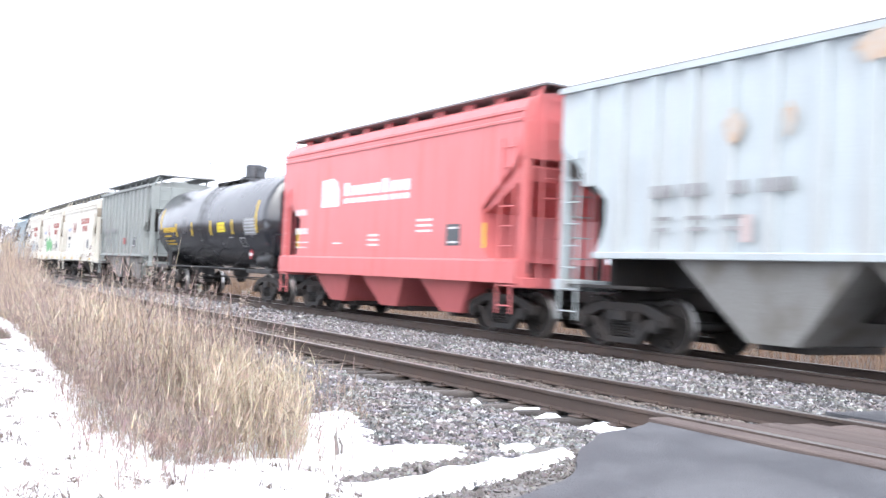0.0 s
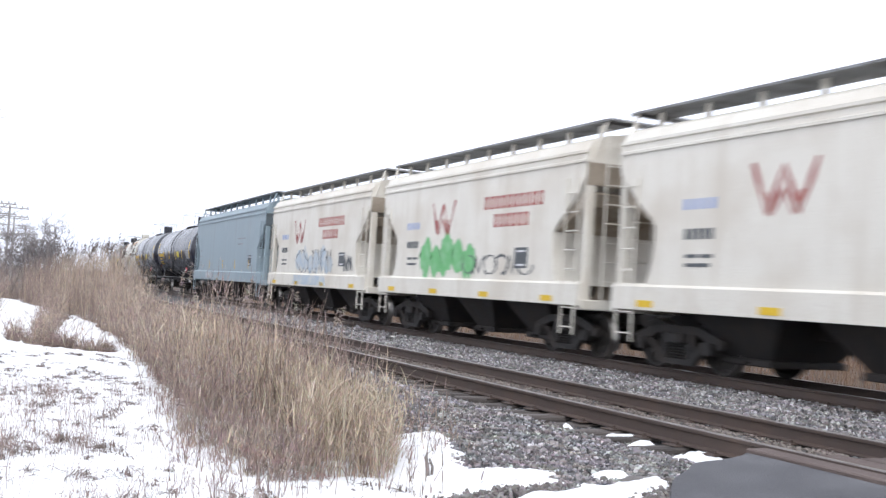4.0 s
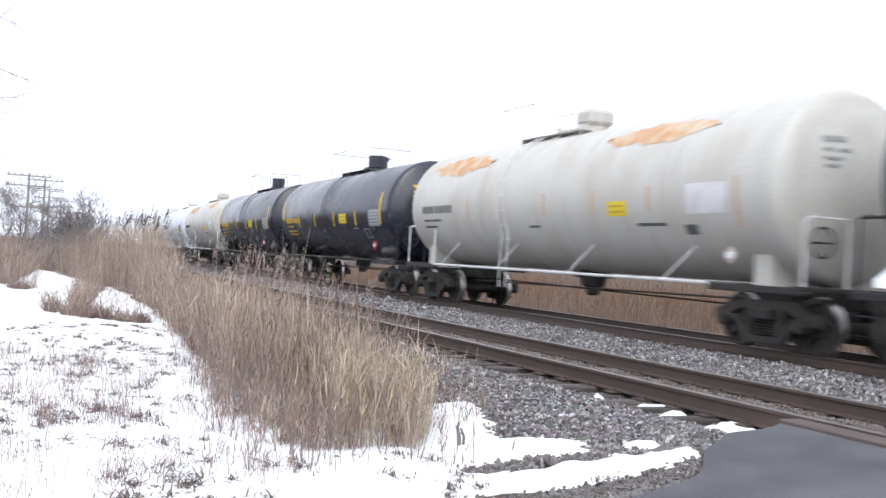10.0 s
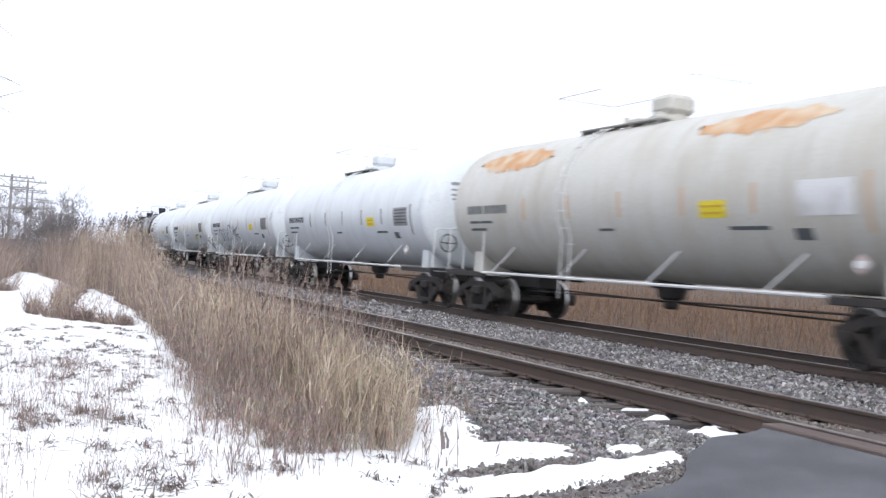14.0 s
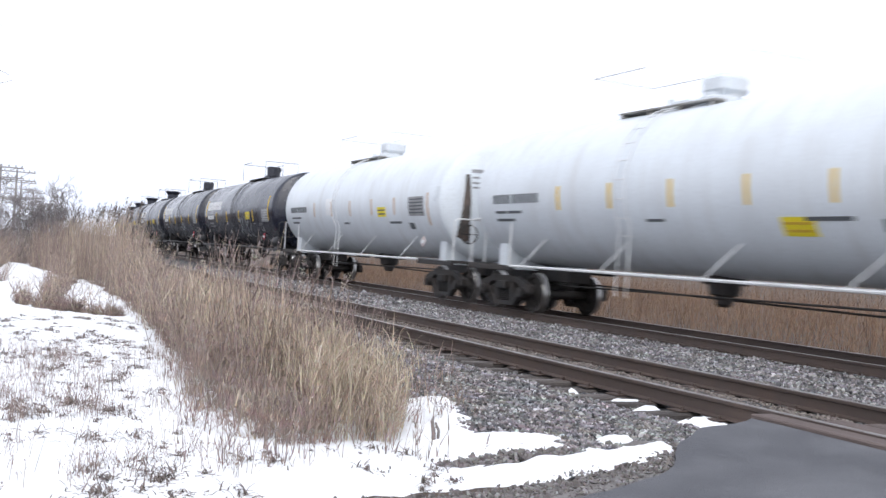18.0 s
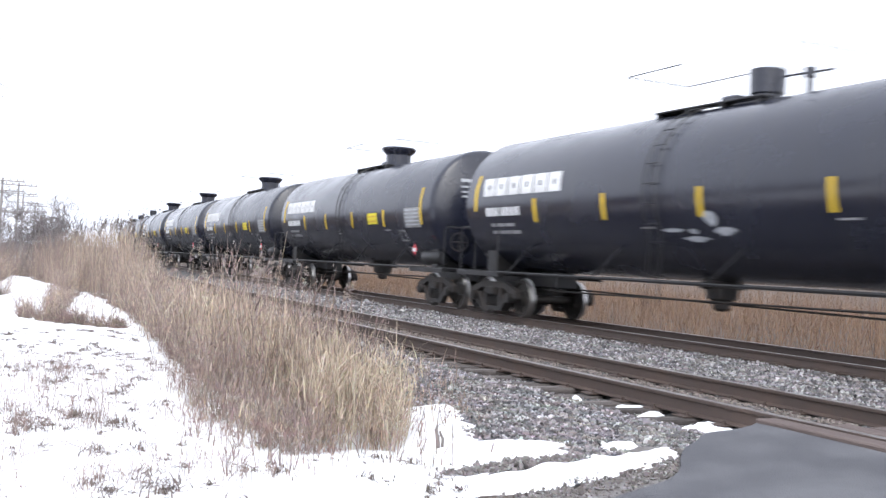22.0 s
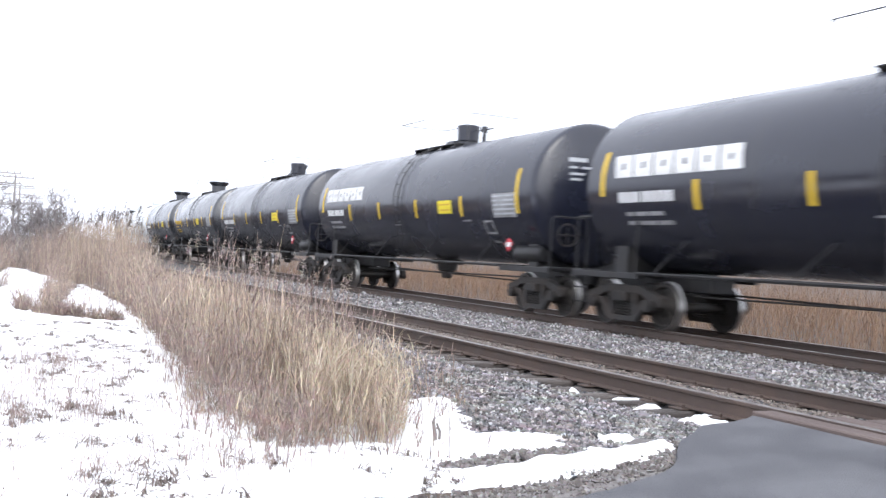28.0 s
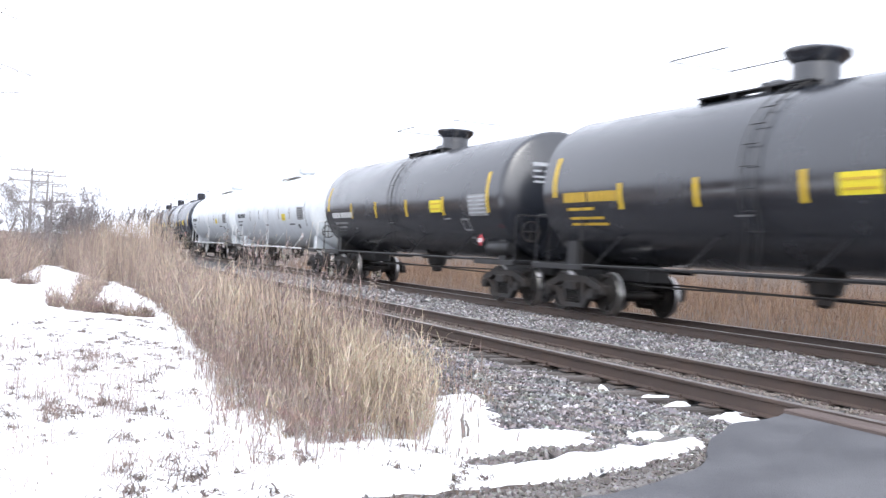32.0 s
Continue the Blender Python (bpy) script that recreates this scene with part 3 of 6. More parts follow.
def truck(parent, y, wheels):
    bol = Shape().box(-1.15, 1.15, -0.2, 0.2, 0.48, 0.68, 0.03).box(-0.4, 0.4, -0.24, 0.24, 0.62, 0.86, 0.03)
    t = part("truck", shared("truck", lambda: bol, TRUCK), TRUCK, parent, "grimy cast-steel two-axle truck", pose(0, y, 0))
    for k in (-1, 1):
        part("side_frame", shared("side_frame", side_frame_shape, TRUCK), TRUCK, t, at=pose(k * 1.0, 0, 0, 0, 0, 0 if k < 0 else 180))
        for dy in (-0.17, 0.0, 0.17):
            part("spring", shared("spring", springs_shape, TRUCK), TRUCK, t, at=pose(k * 1.0, dy, 0))
        w = part("wheelset", CACHE.setdefault("wheelset", CACHE.get("wheelset") or wheelset_mesh()), WHEEL, t, at=pose(0, k * 0.89, WHEEL_R))
        wheels.append((w, k))
        part("brake_beam", shared("brake_beam", lambda: Shape().box(-0.7, 0.7, -0.05, 0.05, 0.32, 0.4, 0.015).box(-0.78, -0.66, -0.04, 0.09, 0.25, 0.5, 0.02).box(0.66, 0.78, -0.04, 0.09, 0.25, 0.5, 0.02), TRUCK), TRUCK, t, at=pose(0, k * 0.38, 0, 0, 0, 0 if k > 0 else 180))
    return t


WHEELS = []


def coupler_shape():
    s = Shape()
    s.box(-0.11, 0.11, -0.75, 0.0, 0.72, 0.92, 0.03)
    s.box(-0.17, 0.19, -0.02, 0.24, 0.68, 0.96, 0.05)
    s.box(0.02, 0.2, 0.2, 0.42, 0.7, 0.94, 0.05)
    s.box(-0.2, 0.2, -0.8, -0.72, 0.6, 1.0, 0.03)
    s.tube([(-0.3, -0.1, 0.75), (-0.36, 0.1, 0.5), (-0.3, 0.3, 0.36), (-0.22, 0.42, 0.42)], 0.03, 6)
    return s


def ladder(parent, x, y, z0, z1, material, width=0.42, axis="y", step=0.38, stand=0.0):
    """Two stiles and rungs; axis: the way the rungs run."""
    s = Shape()
    a, b = -width / 2, width / 2
    def p(q, z):
        return (0, q, z) if axis == "y" else (q, 0, z)
    for q in (a, b):
        s.tube([p(q, z0), p(q, z1)], 0.02, 5)
    z = z0 + 0.15
    while z < z1:
        s.tube([p(a, z), p(b, z)], 0.013, 5)
        z += step
    return part("ladder", s, material, parent, at=pose(x, y, 0))


def tank_patch(R, zc, y0, y1, z0, z1, lift=0.006, seg=8, slant=0.0, side=-1):
    """A thin curved sheet on the tank's side between two heights."""
    s = Shape()
    v = []
    for lv in (lift, 0.001):
        for i in range(seg + 1):
            z = z0 + (z1 - z0) * i / seg
            c = max(-0.999, min(0.999, (z - zc) / R))
            x = side * math.sqrt(max(0, 1 - c * c)) * (R + lv)
            d = slant * (z - z0)
            v += [(x, y0 + d, zc + c * (R + lv)), (x, y1 + d, zc + c * (R + lv))]
    n = 2 * (seg + 1)
    f = [(2 * i, 2 * i + 1, 2 * i + 3, 2 * i + 2) for i in range(seg)]
    f += [(n + 2 * i, n + 2 * i + 2, n + 2 * i + 3, n + 2 * i + 1) for i in range(seg)]
    for i in range(seg):
        f += [(2 * i, 2 * i + 2, n + 2 * i + 2, n + 2 * i), (2 * i + 1, n + 2 * i + 1, n + 2 * i + 3, 2 * i + 3)]
    f += [(0, n, n + 1, 1), (2 * seg, 2 * seg + 1, n + 2 * seg + 1, n + 2 * seg)]
    return s.add(v, f)


def joined(shapes):
    s = Shape()
    for q in shapes:
        s.add(q.v, q.f)
    return s


def lettering(name, car, rows, material, label=""):
    """Each bar of a plain-bar inscription as a part. rows: (maker, y, z, widths, height, gap)."""
    for maker, y, z, widths, height, gap in rows:
        for w in widths:
            if w:
                part(name, maker(y - w, y, z, z + height), material, car, label)
            y -= w + gap


def head_depth(q):
    """How far a dished head stands out at q of its radius: a tight knuckle and a shallow crown."""
    crown = 0.38 * (1 - q * q)
    k = max(0.0, (q - 0.92) / 0.08)
    return crown + 0.12 * math.sqrt(max(0.0, 1 - k * k))


def tank_profile(half, R):
    rows = []
    for q in (0.02, 0.25, 0.5, 0.7, 0.84, 0.92, 0.945, 0.97, 0.988, 0.997, 1.0):
        rows.append((-half - head_depth(q), R * q))
    return rows + [(-a, r) for a, r in rows[::-1]]


def hazard_diamond(parent, x, y, z, paint):
    s = Shape().prism([(y, z - 0.15), (y + 0.15, z), (y, z + 0.15), (y - 0.15, z)], x - 0.02, x)
    d = part("hazard_placard", s, paint, parent, "red and white diamond placard" if paint == DIAMOND_RED else "faded pinkish diamond placard")
    s2 = Shape().prism([(y - 0.1, z - 0.05), (y + 0.1, z - 0.05), (y + 0.1, z + 0.05), (y - 0.1, z + 0.05)], x - 0.028, x - 0.02)
    part("placard_band", s2, LETTER, d)


def tank_car(L, paint, label, dome="flared", R=1.6, zc=2.68, frame_paint=None, marks="bold", tc=None, trim=None, dome_y=-0.9, ladder_y=0.15):
    car = new("tank_car", None)
    tagged(car, label, "tank car", "freight cars of the train")
    dark = paint in (BLACK, GLOSS_BLACK)
    fp = frame_paint or (FRAME_BLACK if dark else TRUCK)
    trim = trim or fp
    sp = fp if dark else paint
    tc = tc or L - 3.3
    dish = 0.5
    half = L / 2 - 0.62 - dish
    part("tank", shared(("tank", L, R, zc, paint.name), lambda: Shape().lathe(tank_profile(half, R), 48, "y", (0, 0, zc)), paint, 40), paint, car, "long horizontal cylindrical tank with dished heads")
    for k in (-1, 1):
        truck(car, k * tc / 2, WHEELS)
        turn = pose(0, k * (L / 2), 0, 0, 0, 0 if k > 0 else 180)
        part("coupler", shared("coupler", coupler_shape, TRUCK), TRUCK, car, at=pose(0, k * (L / 2 - 0.34), 0, 0, 0, 0 if k > 0 else 180))
        # stub sill, bolster and saddle
        part("stub_sill", shared(("stub_sill", L, tc, fp.name), lambda: Shape().box(-0.3, 0.3, tc / 2 - 1.6, L / 2 - 0.55, 0.72, 1.05, 0.03), fp), fp, car, at=pose(0, 0, 0, 0, 0, 0 if k > 0 else 180))
        part("saddle", shared(("saddle", R, zc, sp.name), lambda: Shape().prism([(-1.12, 0.95), (1.12, 0.95), (1.12, zc - R + 0.53), (0.9, zc - R + 0.32), (0, zc - R + 0.08), (-0.9, zc - R + 0.32), (-1.12, zc - R + 0.53)], -0.2, 0.2, "y"), sp), sp, car, at=pose(0, k * tc / 2, 0))
        # end platform, its handrail and steps
        part("end_platform", shared(("end_platform", fp.name), lambda: Shape().box(-1.42, 1.42, -0.75, -0.45, 0.98, 1.06, 0.012).box(-1.45, -1.35, -2.6, -0.45, 0.92, 1.04, 0.012).box(1.35, 1.45, -2.6, -0.45, 0.92, 1.04, 0.012), fp), fp, car, at=turn)
        for nm, pts in (("a", [(-1.38, -0.5, 1.0), (-1.38, -0.5, 2.05), (-1.3, -0.5, 2.12), (-0.55, -0.5, 2.12), (-0.48, -0.5, 2.05), (-0.48, -0.5, 1.0)]), ("b", [(1.38, -0.5, 1.0), (1.38, -0.5, 2.05), (1.3, -0.5, 2.12), (0.55, -0.5, 2.12), (0.48, -0.5, 2.05), (0.48, -0.5, 1.0)]), ("c", [(-1.38, -0.5, 2.08), (-1.42, -1.5, 2.1), (-1.44, -2.5, 2.08), (-1.44, -2.5, 1.0)])):
            part("end_handrail", shared(("end_handrail", nm, trim.name), lambda: Shape().tube(pts, 0.022), trim), trim, car, at=turn)
        part("step", shared(("step", fp.name), lambda: Shape().tube([(-1.43, -0.55, 1.0), (-1.43, -0.55, 0.42), (-1.43, -0.95, 0.42), (-1.43, -0.95, 1.0)], 0.02).tube([(-1.43, -0.55, 0.7), (-1.43, -0.95, 0.7)], 0.015), fp), fp, car, at=turn)
    for sx in (-1, 1):
        part("side_sill_rail", shared(("side_rail", L, trim.name), lambda: Shape().tube([(-1.47, -L / 2 + 2.6, 1.03), (-1.47, L / 2 - 2.6, 1.03)], 0.03, 6), trim), trim, car, at=pose(0, 0, 0, 0, 0, 0 if sx < 0 else 180))
    for y in np.linspace(-tc / 2 + 2.2, tc / 2 - 1.4, 4):
        part("rail_bracket", shared(("rail_bracket", R, zc, trim.name), lambda: Shape().tube([(-1.47, 0, 1.03), (-1.22, -0.6, zc - math.sqrt(R * R - 1.22 ** 2))], 0.018, 5), trim), trim, car, at=pose(0, y, 0))
    # brake rigging and outlet
    s = Shape()
    s.tube([(-0.5, -tc / 2 + 1.2, 0.78), (-0.3, tc / 2 - 1.2, 0.66)], 0.02, 5)
    s.tube([(0.5, -tc / 2 + 1.2, 0.62), (0.4, tc / 2 - 1.2, 0.72)], 0.02, 5)
    part("brake_rod", s, TRUCK, car)
    part("outlet_valve", Shape().lathe([(0.55, 0.1), (0.6, 0.16), (0.72, 0.16), (0.78, 0.28), (1.12, 0.34)], 14, "z").box(-0.5, 0.5, -0.06, 0.06, 0.95, 1.08), TRUCK, car)
    if dark:
        part("air_reservoir", shared(("air_reservoir", fp.name), lambda: Shape().lathe([(-0.62, 0.05), (-0.58, 0.17), (-0.5, 0.21), (0.5, 0.21), (0.58, 0.17), (0.62, 0.05)], 18, "y"), fp), fp, car, "cylindrical brake air reservoir", pose(-1.0, -L / 2 + 1.9, 1.32))
    part("brake_wheel", shared("brake_wheel", lambda: Shape().tube([(0.24 * math.cos(a), 0, 0.24 * math.sin(a)) for a in np.linspace(0, 6.283, 17)], 0.018, 5).tube([(-0.24, 0, 0), (0.24, 0, 0)], 0.014, 5).tube([(0, 0, -0.24), (0, 0, 0.24)], 0.014, 5).tube([(0, 0.0, 0), (0, 0.2, 0)], 0.02, 5), TRUCK), TRUCK, car, at=pose(-0.9, -L / 2 + 0.62, 1.75))
    # top works
    top = zc + R
    deck = Shape()
    deck.box(-0.6, -0.36, -0.5, 2.4, top - 0.02, top + 0.012, 0.006)
    deck.box(0.36, 0.6, -0.5, 2.4, top - 0.02, top + 0.02, 0.008)
    deck.box(-0.36, 0.36, 1.4, 2.4, top - 0.02, top + 0.01, 0.006)
    for y in (-0.4, 0.5, 1.4, 2.3):
        deck.box(-0.6, 0.6, y - 0.03, y + 0.03, top - 0.2, top - 0.01, 0.008)
    up = pose(0, dome_y, 0)
    walk_paint = trim if dark else GRIMY_GREY
    part("platform", shared(("platform", R, zc, walk_paint.name), lambda: deck, walk_paint), walk_paint, car, "steel-grating walkway round the manway", up)
    zt = top + 0.8
    for i, pts in enumerate(([(-0.75, 3.1, top), (-0.75, 3.1, zt), (0.75, 3.1, zt), (0.75, 3.1, top)], [(0.75, 3.1, zt), (0.75, 1.2, zt), (0.75, 1.2, top)], [(-0.75, -1.5, top), (-0.75, -1.5, zt - 0.1), (0.75, -1.5, zt - 0.1), (0.75, -1.5, top)], [(-0.75, 3.1, zt), (-0.75, 1.4, zt)])):
        part("platform_rail", shared(("platform_rail", i, R, zc, trim.name), lambda: Shape().tube(pts, 0.0125, 5), trim), trim, car, at=up)
    if dome == "flared":
        d = Shape().lathe([(top - 0.15, 0.4), (top + 0.36, 0.41), (top + 0.5, 0.55), (top + 0.57, 0.57), (top + 0.61, 0.53), (top + 0.64, 0.1)], 26, "z")
        d.box(-0.24, 0.24, 0.6, 0.98, top - 0.08, top + 0.2, 0.05)
        d.tube([(0.0, 1.25, top - 0.1), (0.0, 1.25, top + 0.22)], 0.08, 8)
        dp = part("manway_dome", shared(("dome", dome, R, zc, paint.name), lambda: d, paint), paint, car, "flared manway housing", up)
    elif dome == "bonnet":
        d = Shape().lathe([(top - 0.15, 0.45), (top + 0.1, 0.45), (top + 0.14, 0.36), (top + 0.2, 0.36)], 22, "z")
        d.box(-0.34, 0.34, -0.42, 0.26, top + 0.16, top + 0.54, 0.12)
        d.box(-0.3, 0.3, 0.6, 1.1, top - 0.05, top + 0.16, 0.03)
        d.tube([(-0.1, 1.35, top - 0.05), (-0.1, 1.35, top + 0.25)], 0.07, 8)
        dp = part("protective_bonnet", shared(("dome", dome, R, zc, paint.name), lambda: d, paint), paint, car, "boxy valve bonnet with rounded edges on the tank top", up)
    else:
        d = Shape().lathe([(top - 0.15, 0.26), (top + 0.12, 0.26), (top + 0.14, 0.31), (top + 0.56, 0.32), (top + 0.58, 0.28), (top + 0.59, 0.08)], 22, "z")
        d.tube([(0, -0.98, top - 0.1), (0, -0.98, top + 0.36)], 0.06, 10)
        d.tube([(0, -0.98, top + 0.3), (0, -0.98, top + 0.46)], 0.1, 10)
        d.tube([(0, -1.5, top + 0.36), (0, -0.4, top + 0.4)], 0.02, 6)
        d.box(-0.2, 0.2, 0.55, 1.0, top - 0.05, top + 0.2, 0.03)
        dp = part("manway_dome", shared(("dome", dome, R, zc, paint.name), lambda: d, paint), paint, car, "manway and valve fittings", up)
    # side ladder up to the platform
    s = Shape()
    for dy in (-0.17, 0.17):
        pts = [(-1.47, 2.2 + dy, 0.6)] + [(-(R + 0.07) * math.cos(a), 2.2 + dy, zc + (R + 0.07) * math.sin(a)) for a in np.linspace(-0.5, 1.2, 9)]
        s.tube(pts, 0.013, 5)
    for a in np.linspace(-0.6, 1.15, 9):
        x = -(R + 0.07) * math.cos(a)
        s.tube([(x, 2.03, zc + (R + 0.07) * math.sin(a)), (x, 2.37, zc + (R + 0.07) * math.sin(a))], 0.01, 5)
    part("ladder", shared(("side_ladder", R, zc, trim.name), lambda: s, trim), trim, car, at=pose(0, ladder_y - 2.2, 0))
    P = lambda y0, y1, z0, z1, slant=0.0, lift=0.006: tank_patch(R, zc, y0, y1, z0, z1, lift, 6, slant)
    def S(y, z, lift):
        c = max(-0.999, min(0.999, (z - zc) / R))
        return (-math.sqrt(1 - c * c) * (R + lift), y, zc + c * (R + lift))
    tank_marks(car, L, half, P, marks, R, zc, S)
    return car


def tank_marks(car, L, half, P, marks, R, zc, S):
    """Stripes, panels and bars painted on the side towards the road. The tail of the car is at +y."""
    h = half - 0.38
    white_body = marks.startswith("white")
    k = h / 6.83
    stripe = [(h - 0.08, 2.45, 0.85)] + [(q * k, 2.16, 0.5) for q in (4.1, 1.62, -1.1, -3.85)] + [(-h + 0.2, 2.19, 1.0)]
    if not white_body:
        for y, z, dz in stripe:
            part("reflective_strip", P(y - 0.06, y + 0.06, z, z + dz), YELLOW, car)
        part("data_panel", P(-h + 0.28, -h + 1.36, 2.12, 2.66), LETTER_GREY, car, "faded grey lettered panel")
        for z in (2.18, 2.28, 2.38, 2.48, 2.58):
            part("data_line", P(-h + 0.33, -h + 1.31, z, z + 0.04, 0, 0.012), GRAF_SILVER, car)
        part("small_panel", joined([P(-h + 1.5, -h + 1.95, 1.75, 1.79), P(-h + 1.5, -h + 1.95, 2.02, 2.06), P(-h + 1.5, -h + 1.54, 1.75, 2.06), P(-h + 1.91, -h + 1.95, 1.75, 2.06), P(-h + 1.62, -h + 1.85, 1.55, 1.6)]), LETTER_GREY, car)
        yp = {"amber": -2.1, "silver": -2.0, "plain": -3.35}.get(marks, -2.95)
        if marks != "bold_tag":
            part("stencil_panel", P(yp - 0.4, yp + 0.4, 2.25, 2.58), PLACARD, car, "yellow rectangular notice panel")
            part("stencil_line", joined([P(yp - 0.3, yp + 0.3, 2.32, 2.36, 0, 0.012), P(yp - 0.34, yp + 0.34, 2.46, 2.5, 0, 0.012)]), LETTER_YEL, car)
        lettering("stencil_bar", car, [(P, 0.55, 1.98, [0.35], 0.03, 0), (P, -h + 3.0, 2.05, [0.4], 0.03, 0)], LETTER_GREY)
    hazard_diamond(car, -R - 0.02, -h + 0.35, 1.5, PINK_PANEL if white_body else DIAMOND_RED)
    if marks in ("bold", "bold_graf", "bold_tag"):
        # company name as six plain slanted white frames
        w, y = 0.5, h - 0.48
        for i in range(6):
            lo, hi, sl, e = 2.78, 3.2, 0.22, 0.2
            sh = joined([P(y - w, y, lo, lo + 0.15, sl), P(y - w + sl * 0.27, y + sl * 0.27, hi - 0.15, hi, sl), P(y - e + sl * 0.15, y + sl * 0.15, lo + 0.15, hi - 0.15, sl), P(y - w + sl * 0.15, y - w + e + sl * 0.15, lo + 0.15, hi - 0.15, sl)])
            part("name_block", sh, LETTER, car, "bold white slanted block")
            y -= w + 0.07
        lettering("reporting_mark", car, [(P, h - 0.6, 2.32, [0.16, 0.16, 0.16, 0.0, 0.13, 0.13, 0.13, 0.13, 0.13], 0.19, 0.05)], LETTER)
        lettering("stencil_bar", car, [(P, h - 0.75, 2.08, [0.2, 0.35, 0.4], 0.07, 0.06), (P, h - 0.75, 1.92, [0.25, 0.5, 0.4], 0.07, 0.06)], LETTER_GREY)
    if marks == "bold_tag":
        for i, (y0, y1, z0, z1) in enumerate(((-1.9, -1.35, 1.84, 2.0), (-1.5, -1.15, 1.98, 2.3), (-1.2, -0.5, 1.74, 1.86), (-0.95, -0.7, 1.86, 1.98), (-0.6, 0.0, 1.9, 1.99))):
            sh = Shape()
            fill_patch(sh, S, y0, y1, z0, z1, 23 + i, 9)
            part("graffiti", sh, GRAF_SILVER, car, "small pale smeared spray paint")
    if marks == "bold_graf":
        graffiti(car, S, GRAF_SILVER, -0.3 * h, 1.5, 2.6, 0.95, 0.028, 21, "loose grey spray-paint scrawl")
    if marks in ("amber", "silver"):
        lettering("reporting_mark", car, [(P, h - 0.45, 2.33, [0.16, 0.16, 0.16, 0.16, 0.0, 0.15, 0.15, 0.15, 0.15, 0.15], 0.2, 0.06)], LETTER_YEL)
        lettering("stencil_bar", car, [(P, h - 0.55, 2.16, [0.5, 0.4], 0.06, 0.06), (P, h - 0.55, 1.98, [0.7, 0.5], 0.05, 0.05), (P, h - 0.55, 1.86, [0.5, 0.8], 0.05, 0.05)], LETTER_YEL)
    if marks == "plain":
        lettering("reporting_mark", car, [(P, h - 0.5, 2.2, [0.17, 0.17, 0.17, 0.17, 0.0, 0.16, 0.16, 0.16, 0.16, 0.16, 0.16], 0.18, 0.06)], LETTER)
        lettering("stencil_bar", car, [(P, h - 0.65, 1.98, [0.4, 0.5, 0.4], 0.06, 0.06), (P, h - 0.65, 1.85, [0.5, 0.6], 0.06, 0.06)], LETTER_GREY)
    if marks == "silver":
        big_letters(car, S, GRAF_SILVER, -3.5)
        graffiti(car, S, GRAF_SILVER, -0.95, 1.5, 1.3, 1.7, 0.07, 5, "smeared silver spray paint")
        graffiti(car, S, GRAF_BLUE, 2.7, 1.75, 2.2, 0.45, 0.035, 6, "small blue tag")
    for x0, w, z in ((-0.85, 0.42, 3.35), (-0.85, 0.2, 3.2), (-0.58, 0.22, 3.2), (-0.85, 0.34, 3.06), (-0.83, 0.26, 2.94)):
        v = []
        for i in range(7):
            for dz in (0, 0.05 if z < 3.3 else 0.09):
                x = x0 + w * i / 6
                q = min(1, math.hypot(x, z + dz - zc) / R)
                v.append((x, -half - head_depth(q) - 0.008, z + dz))
        part("head_mark", Shape().add(v, [(2 * i, 2 * i + 1, 2 * i + 3, 2 * i + 2) for i in range(6)]), LETTER_GREY if white_body else LETTER_YEL if marks in ("amber", "silver") else GRAF_SILVER, car)
    if white_body:
        lettering("reporting_mark", car, [(P, h - 0.35, 2.42, [0.14, 0.14, 0.14, 0.14, 0.0, 0.13, 0.13, 0.13, 0.13, 0.13, 0.13], 0.2, 0.06)], LETTER_DARK)
        lettering("stencil_bar", car, [(P, h - 0.4, 2.2, [0.5, 0.6], 0.06, 0.06), (P, h - 0.4, 2.03, [0.8], 0.06, 0), (P, 0.5, 2.0, [0.5], 0.05, 0), (P, -h + 3.2, 2.0, [0.9], 0.06, 0)], LETTER_DARK)
        yp, zp = (-0.48 * h, 1.78) if marks == "white_low" else (-0.45 * h, 2.2)
        part("stencil_panel", P(yp - 0.33, yp + 0.33, zp, zp + 0.28), PLACARD, car, "yellow rectangular notice panel")
        part("stencil_line", joined([P(yp - 0.25, yp + 0.25, zp + 0.06, zp + 0.1, 0, 0.012), P(yp - 0.28, yp + 0.28, zp + 0.17, zp + 0.21, 0, 0.012)]), LETTER_DARK if marks == "white_strip" else LETTER_YEL, car)
        rust = marks == "white_rust"
        part("data_panel", P(-h + 0.6, -h + 1.65, 2.2, 2.72), LETTER if rust else LETTER_GREY, car, "pale lettered data panel" if rust else "grey lettered data panel")
        for z in () if rust else (2.27, 2.36, 2.45, 2.54, 2.63):
            part("data_line", P(-h + 0.66, -h + 1.59, z, z + 0.035, 0, 0.012), LETTER_DARK, car)
        part("small_panel", P(-h + 1.45, -h + 1.8, 1.85, 2.02), LETTER_DARK, car)
        for y, z, dz in [(q * h, 2.25, 0.48) for q in (0.52, 0.24, -0.04, -0.33, -0.6)] + [(-h + 0.35, 1.95, 0.85)]:
            part("reflective_strip", P(y - 0.05, y + 0.05, z, z + dz), LETTER_GREY if marks == "white" else STRIP_FADED if not marks == "white_low" else YELLOW, car)
        if marks == "white_strip":
            part("blank_panel", P(1.45, 2.2, 2.3, 2.85), FRESH_WHITE, car, "freshly painted white square")
            sh, v = Shape(), []
            for i in range(13):
                z = 3.3 - 1.75 * i / 12
                wide = 0.05 + 0.11 * (i / 12) + 0.03 * noise.noise((i * 0.7, 2.0, 1.0))
                for x in (-0.95 - wide, -0.95 + wide):
                    q = min(1, math.hypot(x, z - zc) / R)
                    v.append((x, -half - head_depth(q) - 0.01, z))
